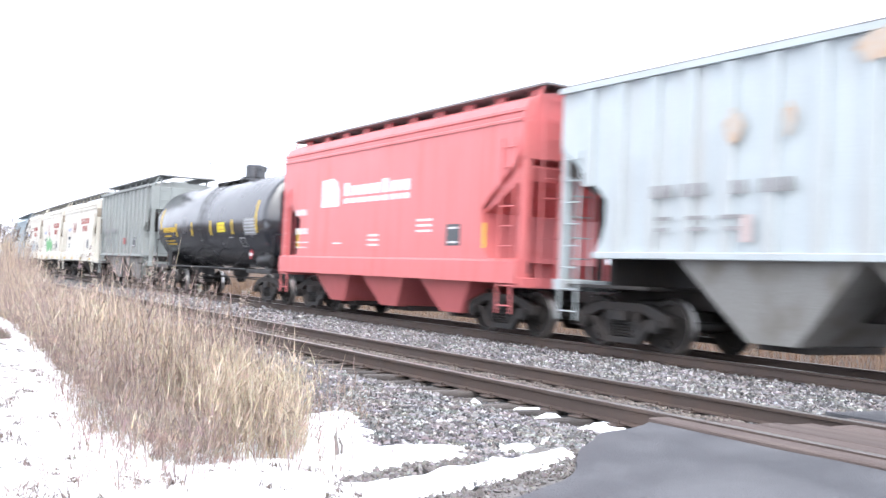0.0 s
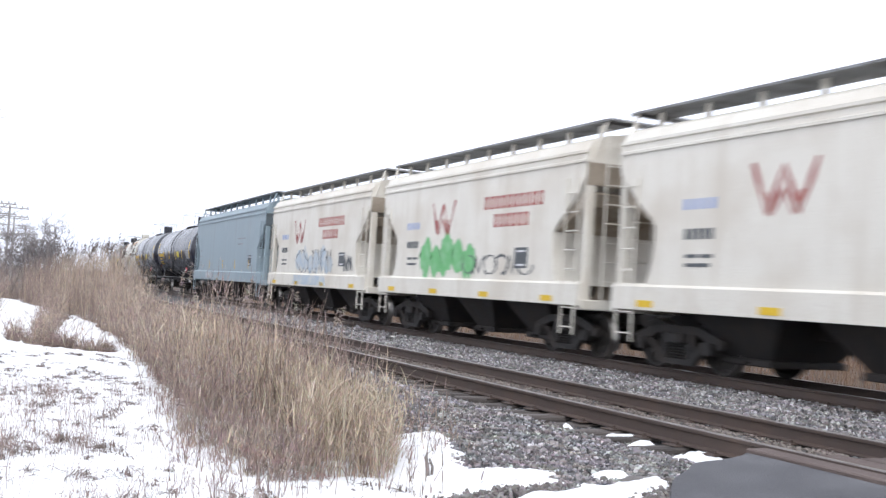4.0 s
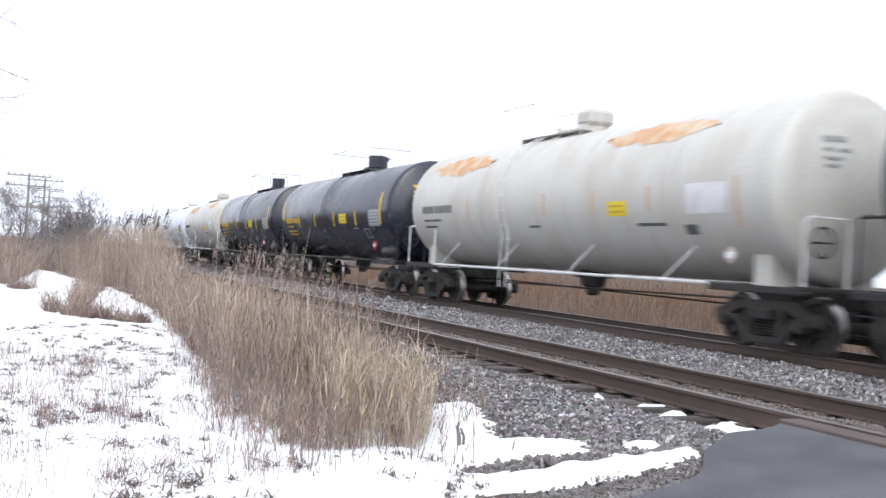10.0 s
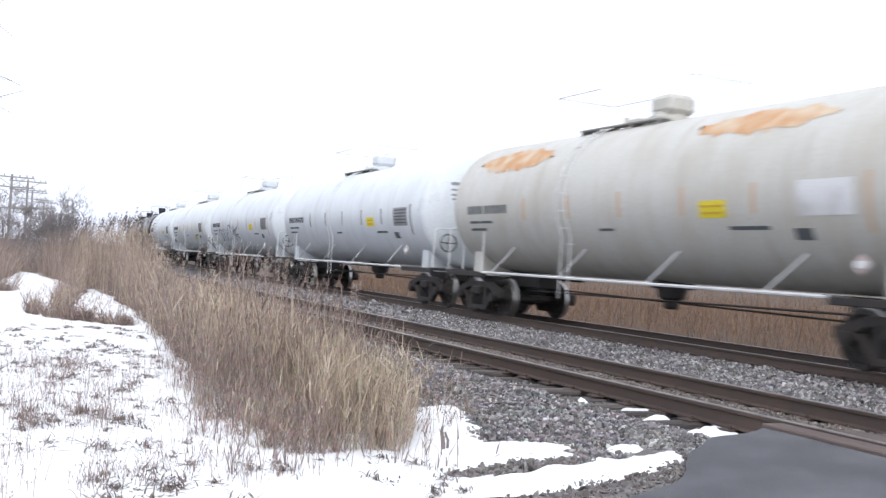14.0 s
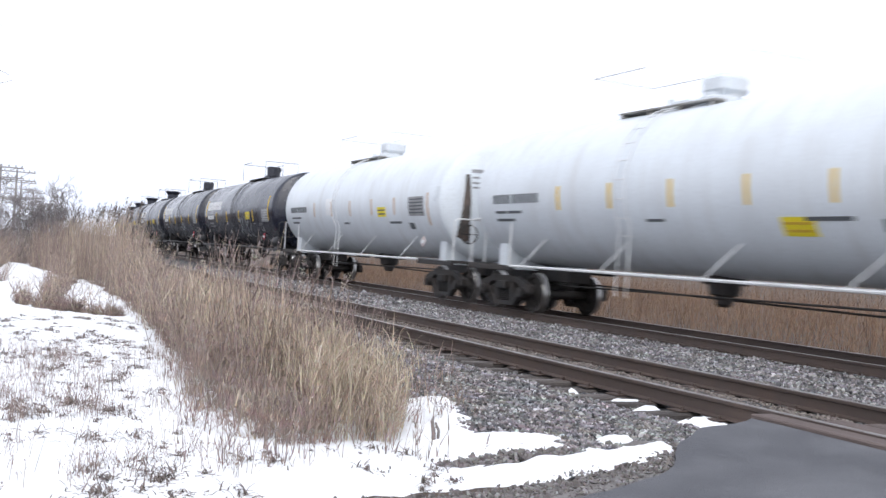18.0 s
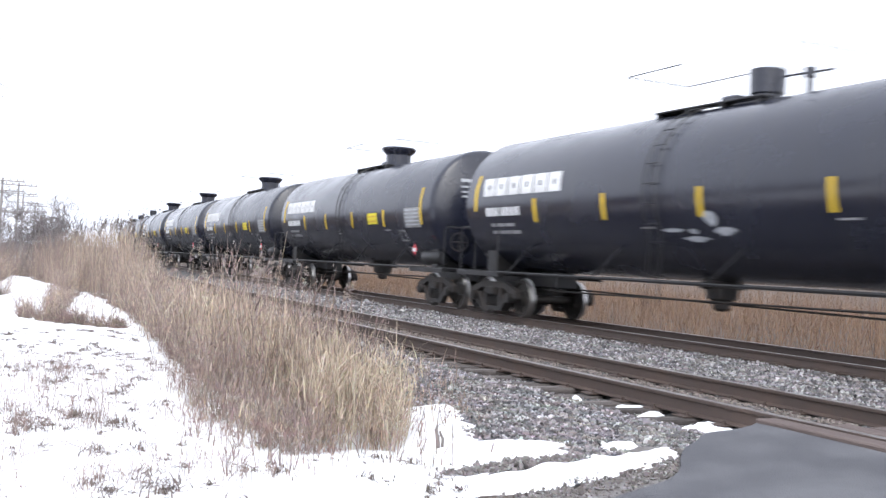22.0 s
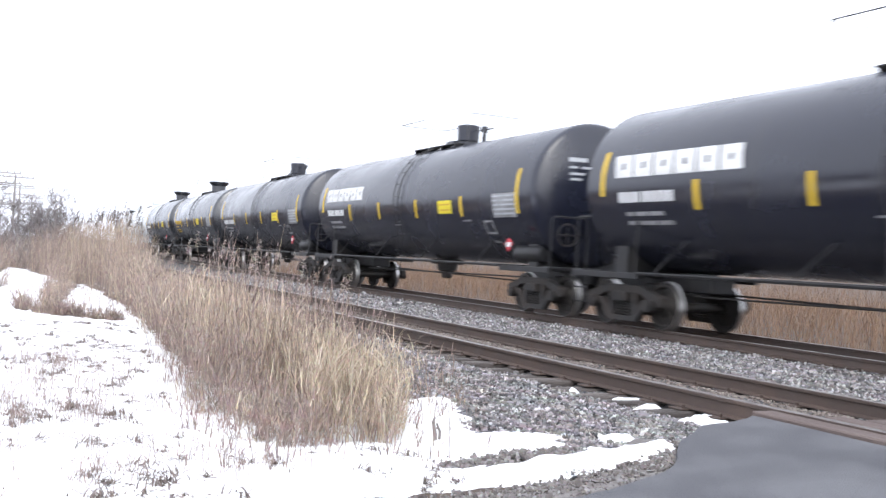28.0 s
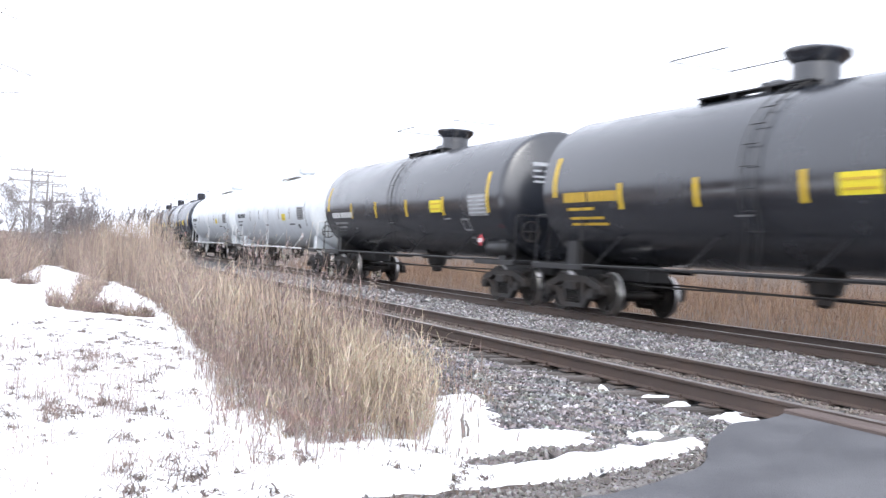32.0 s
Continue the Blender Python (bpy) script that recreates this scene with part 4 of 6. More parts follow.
            part("spill_stain", sh.add(v, [(2 * i, 2 * i + 1, 2 * i + 3, 2 * i + 2) for i in range(12)]), STAIN, car, "dark spill stain running down the head")
    if marks == "white_rust":
        for i, (y0, y1, z0, z1) in enumerate(((0.42 * h, 0.95 * h, 3.35, 4.0), (-0.8 * h, -0.3 * h, 3.5, 4.05))):
            sh = Shape()
            fill_patch(sh, S, y0, y1, z0, z1, int(L * 10) + i)
            part("rust_patch", sh, RUST_STAIN, car, "orange rust bleeding through the paint")
    if marks == "white_graf":
        graffiti(car, S, GRAF_DARK, 3.6, 1.7, 2.3, 0.6, 0.035, 31, "dark outline graffiti")
        graffiti(car, S, GRAF_DARK, 1.2, 1.75, 2.4, 0.75, 0.04, 32, "dark outline graffiti")


def ribbon(sh, S, pts, pen):
    """A painted stroke along (y, z) points on a surface S(y, z, lift)."""
    fine = []
    for (a0, b0), (a1, b1) in zip(pts, pts[1:]):
        n = max(2, int(math.hypot(a1 - a0, b1 - b0) / 0.1))
        fine += [(a0 + (a1 - a0) * k / n, b0 + (b1 - b0) * k / n) for k in range(n)]
    fine.append(pts[-1])
    v = []
    for i, (a, b) in enumerate(fine):
        (pa, pb), (na, nb) = fine[max(0, i - 1)], fine[min(len(fine) - 1, i + 1)]
        d = math.hypot(na - pa, nb - pb) or 1
        ny, nz = -(nb - pb) / d, (na - pa) / d
        w = pen * (0.75 + 0.35 * math.sin(i * 0.7 + pts[0][0] * 9))
        v += [S(a + ny * w, b + nz * w, 0.007), S(a - ny * w, b - nz * w, 0.007)]
    sh.add(v, [(2 * i, 2 * i + 1, 2 * i + 3, 2 * i + 2) for i in range(len(fine) - 1)])


def graffiti(car, S, material, y, z, width, height, pen, seed, label):
    """Loose looping spray strokes in a row of letter-like forms."""
    rng = random.Random(seed)
    sh = Shape()
    n = max(2, int(width / 0.5))
    for i in range(n):
        c = y + width / 2 - width * (i + 0.5) / n
        w, turn = width / n * 0.62, rng.uniform(0, 6.28)
        kind = rng.randint(0, 2)
        if kind == 0:
            pts = [(c + w * math.cos(turn + k * 0.62), z + height / 2 + height * 0.48 * math.sin(turn + k * 0.62)) for k in range(9)]
        elif kind == 1:
            pts = [(c + w * (1 - 0.5 * k) + rng.uniform(-0.05, 0.05), z + height * ((k % 2) * 0.95 + rng.uniform(-0.05, 0.05))) for k in range(5)]
        else:
            pts = [(c + w * math.sin(k * 0.9 + turn), z + height * k / 7) for k in range(8)]
        ribbon(sh, S, pts, pen)
    part("graffiti", sh, material, car, label)


def fill_patch(sh, S, y0, y1, z0, z1, seed, n=26):
    """A ragged painted or rusted area."""
    rng = random.Random(seed)
    v = []
    for i in range(n + 1):
        a = y0 + (y1 - y0) * i / n
        e = math.sin(math.pi * min(1, max(0, i / n))) ** 0.5
        lo = z0 + (1 - e) * (z1 - z0) * 0.5 + rng.uniform(0, 0.25) * (z1 - z0)
        hi = z1 - (1 - e) * (z1 - z0) * 0.45 - rng.uniform(0, 0.2) * (z1 - z0)
        for k in range(5):
            v.append(S(a, lo + (hi - lo) * k / 4, 0.006))
    sh.add(v, [(5 * i + k, 5 * i + 5 + k, 5 * i + 6 + k, 5 * i + 1 + k) for i in range(n) for k in range(4)])


def big_letters(car, S, material, y):
    """Three broad sprayed forms."""
    sh = Shape()
    for pts, pen in (([(y + 0.75, 2.75), (y + 1.1, 2.95), (y + 1.6, 2.75), (y + 1.75, 2.2), (y + 1.6, 1.7), (y + 0.9, 1.55), (y + 0.35, 1.5)], 0.12),
                     ([(y + 0.35, 2.95), (y + 0.42, 2.3), (y + 0.5, 1.6)], 0.13), ([(y + 0.4, 2.9), (y - 0.2, 2.85)], 0.1), ([(y + 0.42, 2.3), (y - 0.1, 2.3)], 0.1),
                     ([(y - 0.35, 1.5), (y - 0.4, 2.2), (y - 0.5, 2.9), (y - 0.95, 2.05), (y - 1.35, 2.9), (y - 1.6, 2.2), (y - 1.8, 1.75)], 0.14)):
        ribbon(sh, S, pts, pen)
    part("graffiti", sh, material, car, "big silver block graffiti")


# ---- covered hoppers ----
def hopper_car(L, paint, end_paint, label, ribs=False, tc=None, crease=3.95, roof=4.5, walk_z=5.0, low=1.45, sill=(1.03, 1.5), bays=3, marks="", W=1.55, cut=1.15, bay_end=None):
    car = new("hopper_car", None)
    tagged(car, label, "hopper car", "freight cars of the train")
    tc = tc or L - 3.6
    E = L / 2 - 0.55
    sl = [(-(E - cut * 0.8), low), (-(E - cut * 0.94), low + 0.3), (-(E - cut), 2.1), (-(E - cut), 2.5), (-(E - cut * 0.88), 2.66), (-(E - cut * 0.48), 3.02), (-(E - 0.04), 3.5), (-E, 3.62), (-E, crease)]
    outline = sl + [(-y, z) for y, z in sl[::-1]]
    part("side_sheet", Shape().prism(outline, -W, W), paint, car, "smooth steel body sides" if not ribs else "ribbed steel body sides")
    rp = [(-W - 0.03, crease), (-W - 0.03, crease + 0.05), (-W + 0.015, crease + 0.07), (-W + 0.02, crease + 0.17), (-W - 0.015, crease + 0.19), (-W - 0.01, crease + 0.25), (-W + 0.05, crease + 0.27), (-W + 0.12, crease + 0.42), (-1.1, crease + 0.56), (-0.6, roof), (0.6, roof), (1.1, crease + 0.56), (W - 0.12, crease + 0.42), (W - 0.05, crease + 0.27), (W + 0.01, crease + 0.25), (W + 0.03, crease + 0.05), (W + 0.03, crease)]
    if ribs:
        rp = [(-W - 0.09, crease), (-W - 0.09, crease + 0.10), (-0.7, roof), (0.7, roof), (W + 0.09, crease + 0.1), (W + 0.09, crease)]
    part("roof", Shape().prism(rp, -E - 0.01, E + 0.01, "y"), paint, car, "shallow pitched roof")
    if ribs:
        for y in np.arange(-E + 0.55, E - 0.4, 0.78):
            top = crease - 0.02
            z0 = low if abs(y) < E - cut else low + 0.75 + (abs(y) - E + cut) / (cut - 0.1) * 1.2
            part("side_rib", shared(("rib", round(z0, 2)), lambda: Shape().prism([(-0.09, z0), (-0.06, z0), (0.06, z0), (0.09, z0), (0.09, top), (-0.09, top)], -W - 0.075, -W + 0.01), paint), paint, car, at=pose(0, y, 0))
        part("side_sill", Shape().box(-W - 0.09, -W + 0.03, -(E - cut) - 0.2, E - cut + 0.2, low - 0.05, low + 0.06), paint, car)
    else:
        part("side_sill", Shape().prism([(-W - 0.06, sill[0]), (-W - 0.06, sill[1] - 0.06), (-W + 0.02, sill[1]), (-W + 0.1, sill[1]), (-W + 0.1, sill[0])], -E, E, "y"), paint, car, "deep side sill")
        part("side_sill", Shape().prism([(W + 0.06, sill[0]), (W + 0.06, sill[1] - 0.06), (W - 0.02, sill[1]), (W - 0.1, sill[1]), (W - 0.1, sill[0])], -E, E, "y"), paint, car)
    # running boards, legs, hatches
    for k in (-1, 1):
        part("running_board", Shape().box(k * 0.85 - 0.38, k * 0.85 + 0.38, -E - 0.1, E + 0.1, walk_z - 0.05, walk_z, 0.008), STEELGREY, car, "galvanised grating walkway")
        lw = 0.26 if paint == RED else 0.07
        leg = mesh_of("board_leg", Shape().prism([(-lw, roof - 0.3), (lw, roof - 0.3), (lw * 0.75, walk_z - 0.05), (-lw * 0.75, walk_z - 0.05)], -0.03, 0.03), paint)
        for y in np.linspace(-E + 0.4, E - 0.4, int(L / 1.25)):
            part("board_leg", leg, paint, car, at=pose(k * 0.98, y, 0))
    lid = mesh_of("hatch_cover", Shape().box(-0.32, 0.32, -0.62, 0.62, roof - 0.03, roof + 0.14, 0.04), paint)
    for y in np.linspace(-E + 1.6, E - 1.6, 5):
        part("hatch_cover", lid, paint, car, at=pose(0, y, 0))
    # hopper bays
    by = np.linspace(-(bay_end or E - cut - 0.3), bay_end or E - cut - 0.3, bays + 1)
    z_out = 0.34
    foot = 1.12 if ribs or paint == RED else 0.75
    bay_paint = GRIMY_GREY if ribs else paint if paint == RED else TRUCK
    for a, b in zip(by, by[1:]):
        m = (a + b) / 2
        s = Shape()
        q = 0.42
        v = [(-W + 0.1, a, low), (W - 0.1, a, low), (W - 0.1, b, low), (-W + 0.1, b, low), (-foot, m - q, z_out), (foot, m - q, z_out), (foot, m + q, z_out), (-foot, m + q, z_out)]
        s.add(v, [(0, 1, 2, 3), (4, 7, 6, 5), (0, 4, 5, 1), (1, 5, 6, 2), (2, 6, 7, 3), (3, 7, 4, 0)])
        bay = part("hopper_bay", s, bay_paint, car, "sloping discharge hopper")
        part("outlet_gate", Shape().box(-0.85, 0.85, m - 0.5, m + 0.5, z_out - 0.1, z_out + 0.02, 0.02).tube([(-1.0, m, z_out - 0.04), (1.0, m, z_out - 0.04)], 0.03), TRUCK, bay)
    part("centre_sill", Shape().box(-0.2, 0.2, -L / 2 + 0.6, L / 2 - 0.6, 0.72, 1.1, 0.02), TRUCK, car)
    for k in (-1, 1):
        truck(car, k * tc / 2, WHEELS)
        turn = pose(0, 0, 0, 0, 0, 0 if k > 0 else 180)
        part("coupler", shared("coupler", coupler_shape, TRUCK), TRUCK, car, at=pose(0, k * (L / 2 - 0.34), 0, 0, 0, 0 if k > 0 else 180))
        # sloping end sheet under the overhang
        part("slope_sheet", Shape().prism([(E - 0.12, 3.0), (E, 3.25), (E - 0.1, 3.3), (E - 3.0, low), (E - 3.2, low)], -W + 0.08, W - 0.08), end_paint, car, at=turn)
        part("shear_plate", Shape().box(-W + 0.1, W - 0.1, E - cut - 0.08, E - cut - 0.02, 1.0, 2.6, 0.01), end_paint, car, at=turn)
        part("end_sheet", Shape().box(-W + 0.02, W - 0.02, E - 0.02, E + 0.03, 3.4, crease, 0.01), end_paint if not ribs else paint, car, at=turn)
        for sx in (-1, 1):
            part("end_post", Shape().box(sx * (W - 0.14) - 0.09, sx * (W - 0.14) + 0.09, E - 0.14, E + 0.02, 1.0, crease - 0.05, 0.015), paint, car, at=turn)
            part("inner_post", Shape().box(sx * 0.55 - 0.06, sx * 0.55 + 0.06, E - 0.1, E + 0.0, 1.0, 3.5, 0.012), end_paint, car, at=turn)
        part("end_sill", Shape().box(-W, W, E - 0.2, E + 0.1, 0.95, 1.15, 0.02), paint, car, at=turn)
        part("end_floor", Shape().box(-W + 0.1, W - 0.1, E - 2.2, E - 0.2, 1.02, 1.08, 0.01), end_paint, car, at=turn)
        yl = E - 0.38 if k > 0 else -E + 0.38
        ladder(car, -W - 0.04, yl, 0.45, crease - 0.3 if k < 0 else 3.4, paint, 0.46)
        ladder(car, -0.9, k * (E + 0.1), 1.0, walk_z - 0.2, paint, 0.46, "x")
        for sx in (-1, 1):
            part("roof_brace", Shape().tube([(sx * (W - 0.1), E, crease), (sx * 1.15, E + 0.05, walk_z), (sx * 0.5, E + 0.1, walk_z)], 0.035, 6), paint, car, at=turn)
        part("end_running_board", Shape().box(-1.2, 1.2, E - 0.1, E + 0.25, walk_z - 0.05, walk_z, 0.008), STEELGREY, car, at=turn)
    part("brake_cylinder", Shape().lathe([(-0.35, 0.05), (-0.33, 0.16), (0.3, 0.16), (0.35, 0.05)], 14, "y", (-0.7, -E + 1.3, 1.35)), TRUCK, car)
    hopper_marks(car, L, E, W, marks)
    return car


def hopper_marks(car, L, E, W, marks):
    X = -W - (0.085 if "grey" in marks else 0.0)
    def P(y0, y1, z0, z1, slant=0.0, lift=0.006):
        return Shape().prism([(y0, z0), (y1, z0), (y1 + slant * (z1 - z0), z1), (y0 + slant * (z1 - z0), z1)], X - lift, X)
    def SF(y, z, lift):
        return (X - lift, y, z)
    part("consist_panel", joined([P(-E + 2.1, -E + 2.65, 1.75, 2.2)]), LETTER_DARK, car, "small dark lubrication panel")
    for z in (1.8, 2.1):
        part("panel_line", P(-E + 2.2, -E + 2.55, z, z + 0.04, 0, 0.012), LETTER, car)
    if marks == "red":
        emblem = Shape().prism([(3.22, 2.77), (3.22, 3.48), (2.55, 3.52), (2.3, 3.42), (2.16, 3.2), (2.12, 2.77)], X - 0.006, X)
        part("logo_block", emblem, LETTER, car, "plain white company emblem")
        y = 1.85
        for w, tall in ((0.4, 0.5), (0.34, 0.42), (0.26, 0.42), (0.34, 0.42), (0.3, 0.42), (0.34, 0.42), (0.42, 0.5), (0.34, 0.42), (0.28, 0.42), (0.34, 0.42)):
            sh = joined([P(y - w * 0.8, y, 2.83, 2.96), P(y - w * 0.8, y, 3.02, 2.85 + tall)])
            part("name_block", sh, LETTER, car, "plain white block in place of a letter")
            y -= w * 1.05
        lettering("reporting_mark", car, [(P, 4.95, 2.6, [0.13] * 4, 0.17, 0.08), (P, 4.88, 2.08, [0.13] * 4, 0.17, 0.08), (P, 4.85, 1.84, [0.35, 0.35], 0.035, 0.1), (P, 4.85, 1.7, [0.4, 0.25], 0.035, 0.1)], LETTER)
        lettering("stencil_bar", car, [(P, 0.4, z, [0.55], 0.05, 0) for z in (1.75, 1.87, 1.98)] + [(P, -2.0, z, [0.65], 0.05, 0) for z in (2.05, 2.17, 2.29)] + [(P, 2.4, 1.8, [0.5], 0.04, 0)], LETTER)
        for y in (E - 1.2, -E + 1.2):
            part("reflective_strip", P(y - 0.05, y + 0.05, 1.7, 2.2), YELLOW, car)
    if marks in ("emblem", "emblem_green", "emblem_blue"):
        y = {"emblem_green": 1.84, "emblem_blue": 2.32}.get(marks, 2.1)
        for pts, pen in (([(0, 3.42), (-0.32, 2.6), (-0.64, 3.36), (-0.97, 2.6), (-1.3, 3.42)], 0.05), ([(-0.28, 2.95), (-0.42, 2.58), (-0.64, 2.98), (-0.86, 2.58), (-1.02, 2.95)], 0.036)):
            sh = Shape()
            ribbon(sh, SF, [(y + a, b) for a, b in pts], pen)
            part("logo_mark", sh, LETTER_RED, car, "red angular emblem stroke")
        def frames(y1, z1, count, w, tall):
            for _ in range(count):
                sh = joined([P(y1 - w, y1, z1, z1 + 0.06), P(y1 - w, y1, z1 + tall - 0.06, z1 + tall), P(y1 - 0.05, y1, z1 + 0.06, z1 + tall - 0.06), P(y1 - w, y1 - w + 0.05, z1 + 0.06, z1 + tall - 0.06)])
                part("name_block", sh, LETTER_RED, car)
                y1 -= w + 0.09
        frames(y - 2.85, 3.1, 10, 0.18, 0.3)
        frames(y - 3.35, 2.68, 6, 0.18, 0.3)
        lettering("reporting_mark", car, [(P, y + 1.6, 2.76, [0.13] * 4, 0.18, 0.09)], LETTER_BLUE)
        lettering("stencil_bar", car, [(P, y + 1.55, 2.26, [0.11] * 5, 0.18, 0.04), (P, y + 1.5, 1.95, [0.3, 0.3], 0.06, 0.06), (P, y + 1.5, 1.8, [0.6], 0.06, 0)], LETTER_DARK)
        for y in np.linspace(-E + 1.15, E - 1.0, 4):
            part("reflective_strip", Shape().prism([(y - 0.22, 1.08), (y + 0.22, 1.08), (y + 0.22, 1.2), (y - 0.22, 1.2)], -W - 0.068, -W - 0.058), YELLOW, car)
        if marks == "emblem_green":
            for i in range(5):
                sh = Shape()
                fill_patch(sh, SF, -0.75 + 0.62 * i, 0.05 + 0.62 * i, 1.36 + 0.06 * (i % 2), 2.42 + 0.3 * ((i * 7) % 3) / 2, 40 + i, 7)
                part("graffiti", sh, GRAF_GREEN, car, "green blocky graffiti")
            graffiti(car, SF, LETTER_DARK, -1.7, 1.6, 3.2, 0.45, 0.03, 4, "dark scribbled tag")
        if marks == "emblem_blue":
            for i in range(6):
                sh = Shape()
                fill_patch(sh, SF, -2.3 + 0.68 * i, -1.4 + 0.68 * i, 1.4 + 0.06 * (i % 2), 2.2 + 0.35 * ((i * 5) % 3) / 2, 60 + i, 8)
                part("graffiti", sh, GRAF_BLUE, car, "pale blue graffiti")
            part("sill_graffiti", Shape().prism([(-1.8, 1.09), (2.0, 1.09), (1.9, 1.42), (-1.6, 1.42)], -W - 0.068, -W - 0.058), GRAF_BLUE, car, "pale blue graffiti on the sill")
            graffiti(car, SF, LETTER_DARK, -0.1, 1.5, 4.0, 0.85, 0.02, 19, "thin outline of the graffiti")
            graffiti(car, SF, LETTER_DARK, -E + 1.7, 1.6, 0.7, 0.5, 0.05, 9, "dark round tag")
    if marks == "blue":
        lettering("stencil_bar", car, [(P, -2.6, 2.95, [1.5], 0.04, 0), (P, -2.7, 2.7, [0.3, 0.4, 0.2], 0.05, 0.06), (P, E - 1.3, 2.5, [0.5], 0.05, 0), (P, E - 1.3, 2.2, [0.6], 0.05, 0), (P, E - 1.3, 1.75, [0.6], 0.05, 0), (P, E - 1.3, 1.9, [0.6], 0.05, 0)], LETTER_GREY)
        for y in (3.6, 0.4, -2.3, -5.0):
            part("reflective_strip", P(y - 0.05, y + 0.05, 1.6, 2.0), LETTER_YEL, car)
        part("sill_panel", Shape().prism([(2.6, 1.12), (4.1, 1.12), (4.1, 1.4), (2.6, 1.4)], -W - 0.068, -W - 0.058), GRAF_SILVER, car)
    if marks.startswith("grey"):
        lettering("reporting_mark", car, [(P, 3.73, 2.47, [0.16, 0.22], 0.2, 0.06), (P, 3.1, 2.47, [0.13, 0.13, 0.13], 0.2, 0.05), (P, 2.11, 2.47, [0.12, 0.12], 0.2, 0.05), (P, 1.57, 2.47, [0.15, 0.15, 0.15], 0.2, 0.05), (P, 3.6, 2.12, [0.3], 0.06, 0.1), (P, 2.95, 2.12, [0.4, 0.45], 0.06, 0.25), (P, 3.6, 1.95, [0.25], 0.06, 0.1), (P, 2.9, 1.95, [0.35, 0.3], 0.06, 0.35)], LETTER_GREY)
        if marks == "grey_rust":
            for i, (y0, y1, z0, z1) in enumerate(((1.9, 2.3, 3.1, 3.75), (1.0, 1.22, 3.12, 3.75), (-0.75, 0.15, 3.95, 4.55), (-2.9, -2.3, 3.3, 4.5))):
                sh = Shape()
                fill_patch(sh, SF, y0, y1, z0, z1, 90 + i, 9)
                part("rust_patch", sh, RUST_PALE, car, "pale orange rust bleeding through the paint")
            part("stencil_panel", P(1.7, 1.9, 1.78, 2.17), PINK_PANEL, car, "faded pinkish panel")
        else:
            part("stencil_panel", P(-1.2, -0.7, 1.9, 2.2), LETTER_RED, car, "faded pinkish panel")


# ---- the train, head to tail: kind and place of each coupling along the line ----
TRAIN = []


def add_car(car, s0, s1):
    TRAIN.append((car, (s0 + s1) / 2))


